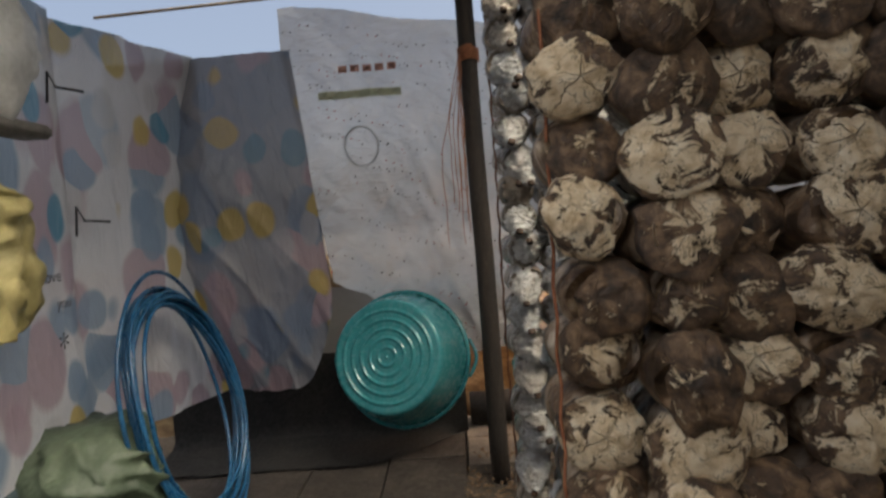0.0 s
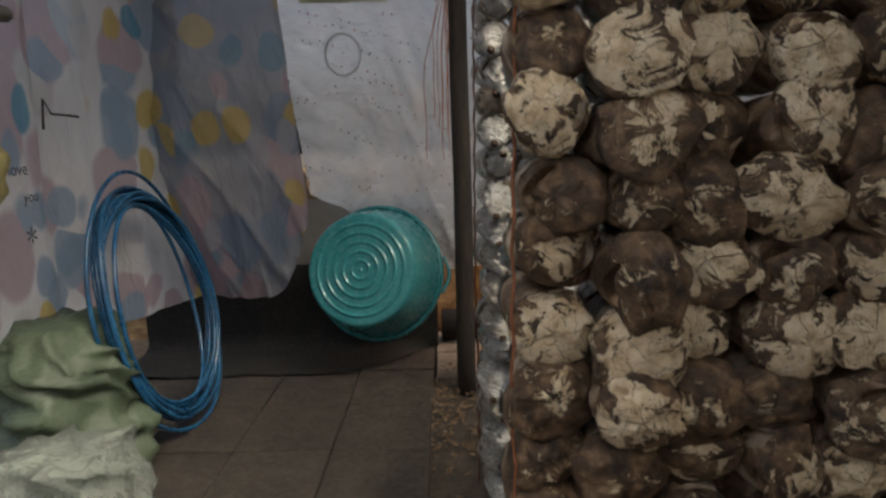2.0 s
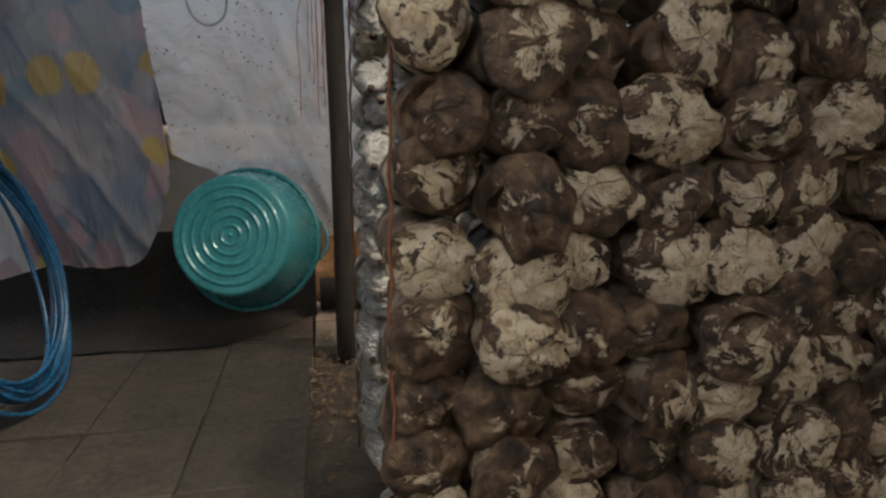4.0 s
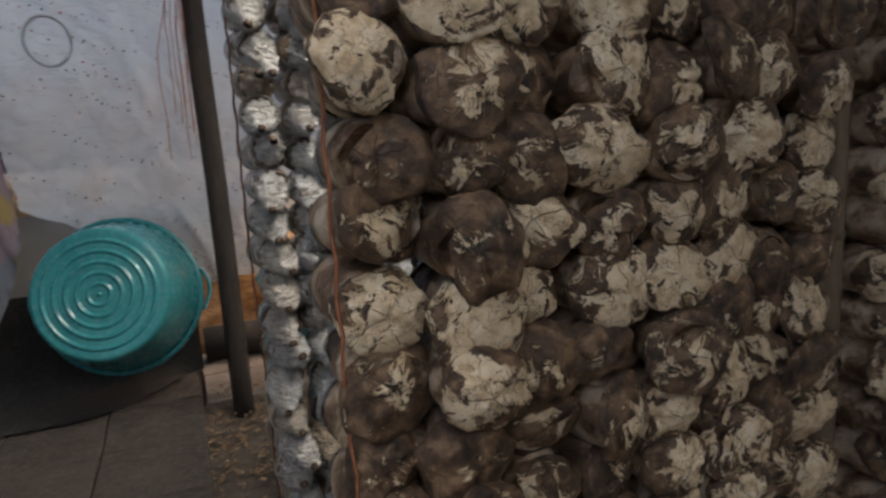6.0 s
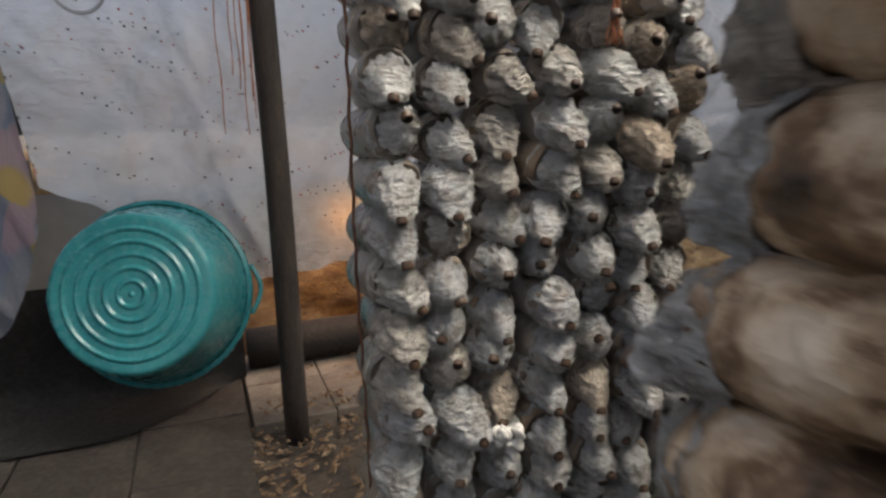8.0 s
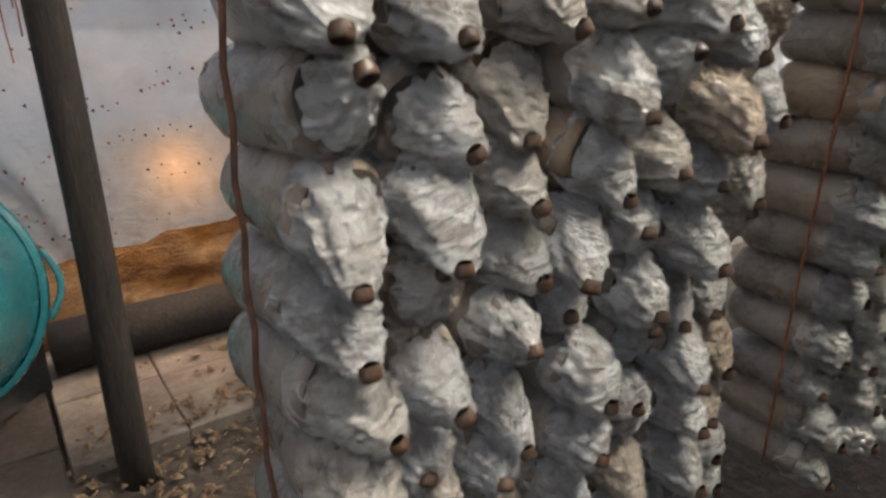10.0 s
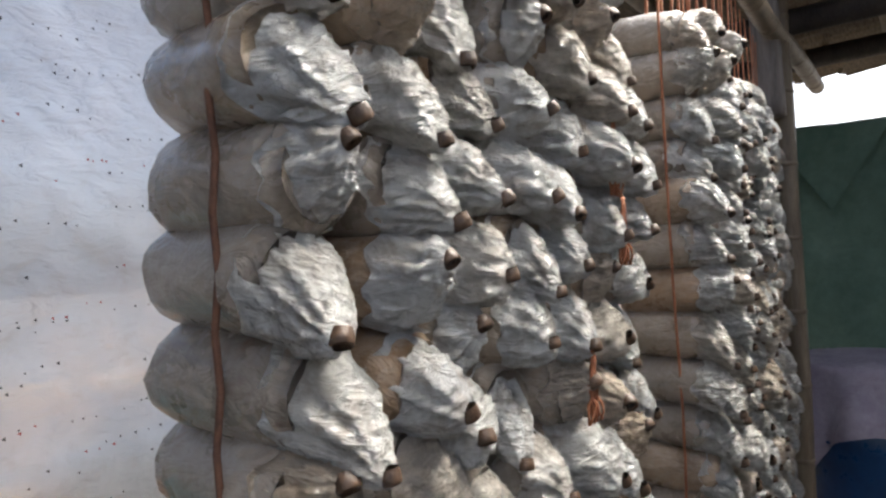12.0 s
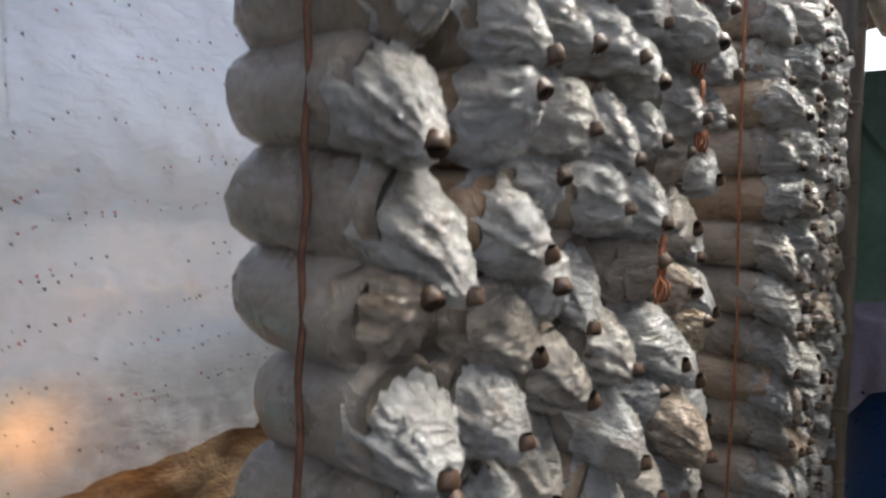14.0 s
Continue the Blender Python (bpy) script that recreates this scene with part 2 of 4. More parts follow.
BANK = mat_mottle("straw_and_mud", [(0.3, (0.09, 0.055, 0.03)), (0.55, (0.22, 0.15, 0.08)), (0.8, (0.36, 0.27, 0.15))], 9, 0.95, 0.02, 40, (1, 1, 2.2), jitter=False)
INK = mat_mottle("dark_ink", [(0.3, (0.02, 0.02, 0.025)), (0.7, (0.06, 0.055, 0.06))], 40, 0.6)
REDINK = mat_mottle("red_ink", [(0.3, (0.52, 0.26, 0.22)), (0.7, (0.60, 0.36, 0.32))], 40, 0.6)
REDMARK = mat_mottle("red_mark", [(0.3, (0.30, 0.05, 0.05)), (0.7, (0.42, 0.10, 0.09))], 40, 0.6)
GREENINK = mat_mottle("green_ink", [(0.3, (0.46, 0.50, 0.34)), (0.7, (0.55, 0.58, 0.44))], 40, 0.6)
FADEDINK = mat_mottle("faded_ink", [(0.3, (0.46, 0.50, 0.53)), (0.7, (0.58, 0.60, 0.63))], 40, 0.6)
CLIP = mat_mottle("black_tie", [(0.3, (0.01, 0.01, 0.012)), (0.7, (0.03, 0.03, 0.03))], 40, 0.5)
# near-black of the added sheet that stands for shade under the curtain
SHADE_BLACK = mat_mottle("shade_black", [(0.3, (0.006, 0.006, 0.006)), (0.7, (0.016, 0.014, 0.012))], 8, 0.85, 0.004, 40)
LITTER = mat_mottle("leaf_litter", [(0.2, (0.03, 0.02, 0.012)), (0.5, (0.12, 0.075, 0.04)), (0.8, (0.34, 0.26, 0.17))], 30, 0.9)


def mat_clear_plastic():
    m = Mat("white_film", 0.25)
    v = m.coords((1, 1, 1))
    wr = m.noise(v, 25, 6, 0.6, 1.0)
    c = m.ramp(wr, [(0.3, (0.26, 0.29, 0.26)), (0.7, (0.46, 0.50, 0.46))])
    m.color(c)
    nb = m.bump(wr, 0.01, 0.8)
    m.sheer(c, nb, 0.3, 0.5)
    return m.m


def mat_sheet():
    """White horticultural film, crumpled, with light coming through."""
    m = Mat("perforated_sheet", 0.32)
    v = m.coords(jitter=False)
    c = m.ramp(m.noise(v, 3, 5), [(0.3, (0.60, 0.63, 0.66)), (0.7, (0.74, 0.765, 0.79))])
    c = m.mix(m.grey(m.noise(v, 11, 5, 0.65), 0.56, 0.74, 0.0, 0.35), c, (0.50, 0.46, 0.42))
    m.color(c)
    wr = m.noise(m.coords((1, 1, 2.4), False), 9, 7, 0.62, 1.4)
    nb = m.bump(m.math("ADD", wr, m.math("MULTIPLY", m.crinkle(m.coords((1, 1, 1.8), False), 13), 0.5)), 0.02, 0.8)
    m.sheer(c, nb, 0.44, 0.16)
    return m.m


def mat_petals(name, tones, under):
    """Printed film: rounded petals in yellow, pink, grey-blue and teal on milky white."""
    m = Mat(name, 0.3)
    base = m.n("ShaderNodeMapping")
    base.inputs["Scale"].default_value = (1.1, 1.1, 0.80)
    base.inputs["Rotation"].default_value = (0.1, 0.3, 0.2)
    warp = m.n("ShaderNodeTexNoise")
    warp.inputs["Scale"].default_value = 3.0
    m.link(m.co.outputs["Object"], warp.inputs["Vector"])
    bend = m.n("ShaderNodeVectorMath", operation="MULTIPLY_ADD")
    bend.inputs[1].default_value = (0.12, 0.12, 0.12)
    m.link(warp.outputs["Color"], bend.inputs[0])
    m.link(m.co.outputs["Object"], bend.inputs[2])
    m.link(bend.outputs[0], base.inputs[0])

    def petals(scale, size, colours, under, shift):
        vo = m.n("ShaderNodeTexVoronoi", feature="F1")
        vo.inputs["Scale"].default_value = scale
        vo.inputs["Randomness"].default_value = 0.85
        ad = m.n("ShaderNodeVectorMath", operation="ADD")
        ad.inputs[1].default_value = shift
        m.link(base.outputs[0], ad.inputs[0])
        m.link(ad.outputs[0], vo.inputs["Vector"])
        sep = m.n("ShaderNodeSeparateColor")
        m.link(vo.outputs["Color"], sep.inputs[0])
        tint = m.ramp(sep.outputs[0], colours, "CONSTANT")
        inside = m.grey(vo.outputs["Distance"], size - 0.05, size + 0.05, 0.85, 0)
        some = m.grey(sep.outputs[1], 0.30, 0.34)
        return m.mix(m.math("MULTIPLY", inside, some), under, tint)

    pink, blue, yellow, white, teal = tones
    ground_c = m.ramp(m.noise(m.coords(jitter=False), 2.5, 3), [(0.3, tuple(0.85 * k for k in under)), (0.7, under)])
    c = petals(4.6, 0.58, [(0.0, pink), (0.3, blue), (0.6, pink), (0.8, blue)], ground_c, (0.3, 0.1, 0.7))
    c = petals(6.4, 0.44, [(0.0, yellow), (0.22, white), (0.45, teal), (0.56, blue), (0.72, yellow), (0.86, pink)], c, (1.7, 2.3, 0.2))
    m.color(c)
    wr = m.math("ADD", m.noise(m.coords((1.6, 1.6, 0.5), False), 7, 6, 0.6, 1.0), m.math("MULTIPLY", m.crinkle(m.coords((1.4, 1.4, 0.8), False), 9), 0.5))
    nb = m.bump(wr, 0.035, 0.8)
    m.sheer(c, nb, 0.48, 0.06)
    return m.m


def mat_glow():
    m = Mat("lamp_glass")
    m.b.inputs["Base Color"].default_value = (1, 0.8, 0.5, 1)
    m.b.inputs["Emission Color"].default_value = (1.0, 0.50, 0.13, 1)
    m.b.inputs["Emission Strength"].default_value = 16
    return m.m


CLEAR, SHEET, GLOW = mat_clear_plastic(), mat_sheet(), mat_glow()
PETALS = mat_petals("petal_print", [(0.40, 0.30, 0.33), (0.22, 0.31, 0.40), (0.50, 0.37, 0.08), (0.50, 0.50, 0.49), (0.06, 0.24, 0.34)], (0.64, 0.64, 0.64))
# same print darkened: the back curtain's lack of backlight is put in its colours
PETALS_SHADED = mat_petals("petal_print_shaded", [(0.30, 0.22, 0.25), (0.15, 0.185, 0.25), (0.36, 0.26, 0.07), (0.26, 0.26, 0.29), (0.09, 0.17, 0.23)], (0.22, 0.23, 0.265))


# ---------------------------------------------------------------- building helpers
def mesh_of(name, verts, faces, material, smooth=True):
    me = bpy.data.meshes.new(name)
    me.from_pydata([tuple(v) for v in verts], [], faces)
    me.materials.append(material)
    if smooth:
        me.polygons.foreach_set("use_smooth", [True] * len(me.polygons))
    me.update()
    return me


def from_bm(name, bm, material, smooth=True):
    bmesh.ops.recalc_face_normals(bm, faces=bm.faces)
    me = bpy.data.meshes.new(name)
    bm.to_mesh(me)
    bm.free()
    me.materials.append(material)
    if smooth:
        me.polygons.foreach_set("use_smooth", [True] * len(me.polygons))
    return me


def part(name, data, parent, label="", m=None):
    ob = new(name, data)
    ob.parent = parent
    if m is not None:
        ob.matrix_basis = m
    if label:
        ob["label"] = label
    return ob


def thing(name, label, category, group="", data=None, m=None, kind=""):
    ob = tagged(new(name, data), label, category, group, kind)
    if m is not None:
        ob.matrix_basis = m
    return ob


def lathe(rings, n=20, closed=(False, False), wob=None):
    """Verts and faces of rings (centre, radius x, radius z, axis y)."""
    verts, faces = [], []
    for i, (c, rx, rz) in enumerate(rings):
        for k in range(n):
            a = 2 * math.pi * k / n
            p = Vector((c[0] + rx * math.cos(a), c[1], c[2] + rz * math.sin(a)))
            verts.append(wob(p, i, a) if wob else p)
    for i in range(len(rings) - 1):
        for k in range(n):
            a, b = i * n + k, i * n + (k + 1) % n
            faces.append((a, b, b + n, a + n))
    if closed[0]:
        faces.append(tuple(range(n)))
    if closed[1]:
        faces.append(tuple(range((len(rings) - 1) * n, len(rings) * n))[::-1])
    return verts, faces


def tube(points, radius, material, name="tube", n=7, closed=False, taper=None):
    """A round bar along points."""
    pts = [Vector(p) for p in points]
    verts, faces = [], []
    up = Vector((0.13, 0.31, 0.94)).normalized()
    count = len(pts)
    for i, p in enumerate(pts):
        a = pts[(i - 1) % count] if (closed or i > 0) else p
        b = pts[(i + 1) % count] if (closed or i < count - 1) else p
        d = (b - a).normalized()
        s = d.cross(up)
        if s.length < 0.05:
            s = d.cross(Vector((1, 0, 0)))
        s.normalize()
        u = s.cross(d)
        r = radius * (taper(i / (count - 1)) if taper else 1)
        for k in range(n):
            w = 2 * math.pi * k / n
            verts.append(p + s * (r * math.cos(w)) + u * (r * math.sin(w)))
    for i in range(count if closed else count - 1):
        j = (i + 1) % count
        for k in range(n):
            faces.append((i * n + k, i * n + (k + 1) % n, j * n + (k + 1) % n, j * n + k))
    if not closed:
        faces.append(tuple(range(n))[::-1])
        faces.append(tuple(range((count - 1) * n, count * n)))
    return mesh_of(name, verts, faces, material)


def block(name, size, material, bevel=0.01, rough=0.0, seed=0):
    """A bevelled, slightly uneven block resting on its origin."""
    bm = bmesh.new()
    bmesh.ops.create_cube(bm, size=1)
    for v in bm.verts:
        v.co = Vector((v.co.x * size[0], v.co.y * size[1], (v.co.z + 0.5) * size[2]))
    if bevel:
        bmesh.ops.bevel(bm, geom=bm.edges[:], offset=bevel, segments=2, affect="EDGES")
    if rough:
        for v in bm.verts:
            v.co += noise.noise_vector(v.co * 9 + Vector((seed, 0, 0))) * rough
    return from_bm(name, bm, material)


# ---------------------------------------------------------------- ground, paving
def ground():
    n, half = 90, 60.0
    verts, faces = [], []
    for j in range(n + 1):
        for i in range(n + 1):
            u, w = 2 * i / n - 1, 2 * j / n - 1
            x, y = half * u ** 5 + 3 * u, half * w ** 5 + 3 * w + 1.5
            z = 0.015 * noise.noise(Vector((x * 3, y * 3, 0))) + 0.006 * noise.noise(Vector((x * 11, y * 11, 3))) - 0.012
            verts.append((x, y, z))
    for j in range(n):
        for i in range(n):
            a = j * (n + 1) + i
            faces.append((a, a + 1, a + n + 2, a + n + 1))
    return tagged(new("ground", mesh_of("ground", verts, faces, DIRT)), "damp dark earth floor with scattered litter", "ground", kind="structure")


ground()

# paving: a walkway along the aisles' end and a strip under the back sheet
def paving(name, label, x0, x1, y0, y1, nx, ny, z, material):
    base = thing(name, label, "paving", kind="structure")
    base.location = ((x0 + x1) / 2, (y0 + y1) / 2, 0)
    w, d = (x1 - x0) / nx, (y1 - y0) / ny
    shapes = [tile_mesh((w - 0.003, d - 0.003, z + 0.06), k, material) for k in range(5)]
    for j in range(ny):
        for i in range(nx):
            m = pose(x0 + (i + 0.5) * w - base.location.x, y0 + (j + 0.5) * d - base.location.y, -0.06 + random.uniform(-0.005, 0.005), random.uniform(-0.5, 0.5), random.uniform(-0.5, 0.5))
            part("tile", random.choice(shapes), base, m=m)


def tile_mesh(size, seed, material):
    """A paving tile with chipped corners, flat on top."""
    bm = bmesh.new()
    bmesh.ops.create_cube(bm, size=1)
    for v in bm.verts:
        v.co = Vector((v.co.x * size[0], v.co.y * size[1], (v.co.z + 0.5) * size[2]))
        if v.co.z > 0.01:
            v.co += noise.noise_vector(v.co * 31 + Vector((seed * 5, 0, 0))) * 0.006
    bmesh.ops.bevel(bm, geom=bm.edges[:], offset=0.004, segments=1, affect="EDGES")
    return from_bm("tile", bm, material, False)


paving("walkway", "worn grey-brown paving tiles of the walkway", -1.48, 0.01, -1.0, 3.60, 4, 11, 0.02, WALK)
paving("back_paving", "dusty paving tiles under the plastic sheet", 0.02, 3.4, 3.04, 3.76, 11, 2, 0.035, SLAB)

# ---------------------------------------------------------------- mushroom bags


def body_mesh(seed, material):
    rnd = random.Random(seed)
    ey, ez = rnd.uniform(0.98, 1.05), rnd.uniform(0.97, 1.02)
    prof = [(0.090, 0.010), (0.089, 0.026), (0.083, 0.037), (0.072, 0.043), (0.050, 0.0462), (0.020, 0.047), (-0.010, 0.0472), (-0.040, 0.0465), (-0.062, 0.044), (-0.072, 0.038)]
    off = Vector((seed * 3.1, seed * 1.7, 0))

    def wob(p, i, a):
        q = noise.noise_vector(p * 24 + off) * 0.0050 + noise.noise_vector(p * 70 + off) * 0.0020
        return p + q

    rings = [((0, y, 0), r * ey, r * ez) for y, r in prof]
    v, f = lathe(rings, 20, (True, True), wob)
    return mesh_of("bag_body", v, f, material)


def film_mesh(seed):
    """Neck of thin plastic, folded down over the bag's front; gives the collar's pose too."""
    rnd = random.Random(seed + 100)
    droop = rnd.random()
    if droop < 0.72:
        tip = Vector((rnd.uniform(-0.020, 0.034), -0.100 - rnd.uniform(0.0, 0.030), rnd.uniform(-0.056, -0.030)))
    else:
        tip = Vector((rnd.uniform(-0.026, 0.026), -0.098 - rnd.uniform(0.0, 0.022), rnd.uniform(-0.022, 0.022)))
    start = rnd.uniform(-0.064, -0.044)
    base = Vector((0, start, 0))
    off = Vector((seed * 2.3, seed * 5.1, 4))
    folds, belly = rnd.choice((7, 9, 11, 13)), rnd.uniform(0.75, 1.25)
    n = 16
    rings = []
    for i in range(n + 1):
        t = i / n
        c = base.lerp(tip, t)
        k = math.sin(math.pi * t)
        c.y -= 0.012 * k * belly
        c.z = tip.z * t ** 1.15
        r = 0.0480 * (1 - t) ** (0.92 / belly) + 0.0100 * t
        rings.append((c, r * (1 - 0.10 * k), r * (1 + 0.06 * k)))

    def wob(p, i, a):
        t = i / n
        amp = math.sin(math.pi * min(t * 1.04, 1)) ** 0.6
        if i == 0:
            return p + Vector((0, 0.022 * noise.noise(Vector((math.cos(a) * 2.2, math.sin(a) * 2.2, seed))), 0))
        c = rings[i][0]
        d = Vector((p.x - c.x, 0, p.z - c.z))
        d.normalize()
        ph = a * folds + 5 * noise.noise(p * 18 + off) + seed
        ridge = abs(math.sin(ph * 0.5)) - 0.5
        cross = abs(noise.noise(Vector((p.x * 26, p.y * 26, p.z * 95)) + off)) - 0.22
        return p + d * (amp * (0.0075 * ridge + 0.0100 * cross)) + noise.noise_vector(p * 120 + off) * (0.0030 * amp)

    v, f = lathe(rings, 44, (False, False), wob)
    way = (tip - rings[-3][0] + Vector((0, 0, -0.006))).normalized()
    turn = way.to_track_quat("-Y", "Z").to_matrix().to_4x4()
    return mesh_of("film", v, f, FILM), Matrix.Translation(tip) @ turn


def collar_mesh():
    rings = [((0, 0.008, 0), 0.0102, 0.0102), ((0, 0.001, 0), 0.0116, 0.0112), ((0, -0.005, 0), 0.0112, 0.0108), ((0, -0.007, 0), 0.0096, 0.0092), ((0, 0.003, 0), 0.0086, 0.0082)]
    v, f = lathe(rings, 14)
    return mesh_of("collar", v, f, COLLAR)


def plug_mesh():
    rings = [((0, 0.003, 0), 0.0092, 0.0090), ((0, -0.002, 0), 0.0088, 0.0084), ((0, -0.004, 0), 0.004, 0.004)]
    v, f = lathe(rings, 12, (False, True))
    return mesh_of("plug", v, f, PLUG)


def end_mesh(seed):
    """Folded, seamed bottom of a bag, slightly domed, with creases that cross it."""
    rnd = random.Random(seed + 300)
    n, rr = 28, (0.0, 0.008, 0.016, 0.025, 0.034, 0.043, 0.050, 0.0545, 0.0560)
    ex, ez, a0 = rnd.uniform(0.9, 1.12), rnd.uniform(0.9, 1.05), rnd.uniform(0, 3)
    lobes = rnd.choice((3, 4, 5))
    off = Vector((seed * 4.3, seed * 2.9, 9))
    verts, faces = [], []
    for i, r in enumerate(rr):
        for k in range(n):
            a = 2 * math.pi * k / n
            rag = 1 + 0.22 * noise.noise(Vector((math.cos(a) * 1.6, math.sin(a) * 1.6, seed)))
            y = -0.022 + 8.5 * r * r + (0.022 if i == len(rr) - 1 else 0)
            crease = abs(math.sin((a - a0) * lobes / 2)) ** 0.35
            y += 0.010 * (1 - crease) * math.sin(math.pi * min(1, r / 0.05))
            p = Vector((r * ex * rag * math.cos(a), y, r * ez * rag * math.sin(a)))
            verts.append(p + noise.noise_vector(p * 45 + off) * 0.006 + noise.noise_vector(p * 120 + off) * 0.0022)
    for i in range(len(rr) - 1):
        for k in range(n):
            a, b = i * n + k, i * n + (k + 1) % n
            faces.append((a, a + n, b + n, b))
    return mesh_of("bag_end", verts, faces, END)


BODIES = [body_mesh(s, BODY) for s in range(10)]
OLD = [body_mesh(s + 50, SPENT) for s in range(10)]
FILMS = [film_mesh(s) for s in range(34)]
ENDS = [end_mesh(s) for s in range(20)]
COLLAR_ME, PLUG_ME = collar_mesh(), plug_mesh()


def fresh_bag(m, group, label):
    ob = thing("mushroom_bag", label, "mushroom bag", group, m=m)
    part("body", random.choice(BODIES), ob)
    film, at = random.choice(FILMS)
    sleeve = part("film", film, ob, "crinkled clear plastic")
    small = at @ Matrix.Scale(random.uniform(0.78, 0.95), 4)
    part("collar", COLLAR_ME, sleeve, m=small)
    part("plug", PLUG_ME, sleeve, m=small)
    return ob


def spent_bag(m, group, label):
    """A used bag that shows its folded bottom."""
    ob = thing("spent_mushroom_bag", label, "mushroom bag", group, m=m)
    part("body", random.choice(OLD), ob)
    part("bottom", random.choice(ENDS), ob, m=pose(random.uniform(-0.006, 0.006), -0.074, random.uniform(-0.006, 0.006), random.uniform(-16, 16), random.uniform(0, 360), random.uniform(-16, 16)) @ Matrix.Diagonal((random.uniform(0.92, 1.16), random.uniform(0.5, 1.1), random.uniform(0.9, 1.1), 1)))
    film, at = random.choice(FILMS)
    sleeve = part("film", film, ob, m=pose(0, 0.01, 0, 0, 0, 180))
    part("collar", COLLAR_ME, sleeve, m=at)
    return ob


def hang(x0, cols, z0, rows, y, pitch, kind, group, labels, zs, rise=0.0, size=(1, 1, 1), roll=30, sway=0.012, slant=0.0):
    """A panel of bag stacks that hang side by side; rise lifts the foot of each further stack."""
    for c in range(cols):
        xc = x0 + c * pitch
        dz = random.uniform(-0.03, 0.03) if c else 0.0
        dy = (random.uniform(-sway, sway) * 1.3 if c else 0.0) + slant * c * pitch
        for r in range(int(rise * c / zs), rows + (random.choice((-1, 0, 0)) if c else 0)):
            z = z0 + dz + r * zs + random.uniform(-0.005, 0.005)
            m = pose(xc + random.uniform(-0.008, 0.008), y + dy + random.uniform(-sway, sway), z, random.uniform(-7, 7), random.uniform(-roll, roll), random.uniform(-9, 9)) @ Matrix.Diagonal((*size, 1))
            kind(m, group, random.choice(labels))


FRESH = ["mushroom bag of pale substrate in crinkled clear plastic", "clear plastic mushroom bag with brown stained collar", "dusty mushroom bag hanging in its rope stack"]
STALE = ["spent mushroom bag with cream and brown mottled bottom", "old brown mushroom bag with creased pale bottom"]
BY, AY = 1.850, 0.965
hang(0.217, 7, 0.2025, 22, BY, 0.0955, fresh_bag, "bags of the back row", FRESH, 0.081, 0.028, (1.0, 1.0, 0.99), 22)
hang(1.032, 8, 0.462, 19, 1.786, 0.0965, fresh_bag, "bags of the back row beyond the gap", FRESH, 0.0745, 0.006, (0.99, 0.95, 0.885), 20, slant=0.075)
hang(0.222, 8, 0.21, 20, AY, 0.1, spent_bag, "bags of the front row", STALE, 0.0885, 0.0, (1.06, 1, 0.98), 30, 0.02)
hang(1.16, 4, 0.21, 20, AY + 0.02, 0.1, spent_bag, "bags of the front row beyond the gap", STALE, 0.0885, 0.0, (1.06, 1, 0.98), 30, 0.02)


def far_bags():
    """The stacks further off, too small to tell apart, as one mesh."""
    verts, faces = [], []
    shapes = [([v.co.copy() for v in me.vertices], [tuple(p.vertices) for p in me.polygons]) for me in BODIES[:4] + [f[0] for f in FILMS[:9]]]
    for c in range(14):
        x = 1.804 + c * 0.0965
        if abs(x - 2.6) < 0.07:
            continue
        foot = random.uniform(-0.03, 0.03)
        for r in range(19):
            m = pose(x + random.uniform(-0.01, 0.01), 1.786 + 0.075 * (x - 1.03) + 0.05 * (x - 1.8) + (0.06 if x > 2.6 else 0.0) + random.uniform(-0.02, 0.02), 0.50 + foot + r * 0.0745, random.uniform(-7, 7), random.uniform(-20, 20), random.uniform(-9, 9)) @ Matrix.Diagonal((0.99, 0.95, 0.885, 1))
            for vs, fs in (random.choice(shapes[:4]), random.choice(shapes[4:])):
                k = len(verts)
                verts += [m @ v for v in vs]
                faces += [tuple(i + k for i in f) for f in fs]
    tagged(new("far_mushroom_bags", mesh_of("far_mushroom_bags", verts, faces, FILM_FAR)), "far stacks of pale plastic mushroom bags", "mushroom bags", kind="stuff")


far_bags()


# ---------------------------------------------------------------- ropes of the stacks
def stack_rope(x, y, z0, z1, material, radius, swing, label):
    pts = []
    n = 46
    for i in range(n + 1):
        z = z0 + (z1 - z0) * i / n
        pts.append((x + swing * math.sin(z * 72) + 0.004 * noise.noise(Vector((x * 9, z * 3, 1))), y + 0.012 * noise.noise(Vector((x * 5, z * 2.2, 7))), z))
    ob = thing("rope", label, "rope", "ropes of the bag stacks", data=tube(pts, radius, material, "rope", 5))
    return ob


stack_rope(0.166, 1.829, 0.17, 2.16, ROPE, 0.0030, 0.0022, "brown rope running down the stacked bags")
for c in range(1, 7):
    stack_rope(0.169 + c * 0.0955, 1.85, 1.75, 2.16, TWINE, 0.0028, 0.001, "orange plastic twine holding a bag stack")
for c in range(16):
    for k in range(2 if c < 9 else 1):
        low = 0.45 if c == 0 and k == 0 else 1.72
        stack_rope(0.978 + c * 0.0965 + k * 0.034, 1.755 + 0.0072 * c + 0.03 * k, low, 2.16, TWINE, 0.0024 if k == 0 else 0.0034, 0.001, "orange plastic twine holding a bag stack")
for c in range(8):
    stack_rope(0.172 + c * 0.1, 0.95 if c else 0.905, 0.22 if c == 0 else 1.7, 2.16, TWINE, 0.0024, 0.002, "thin orange twine holding the spent bags")

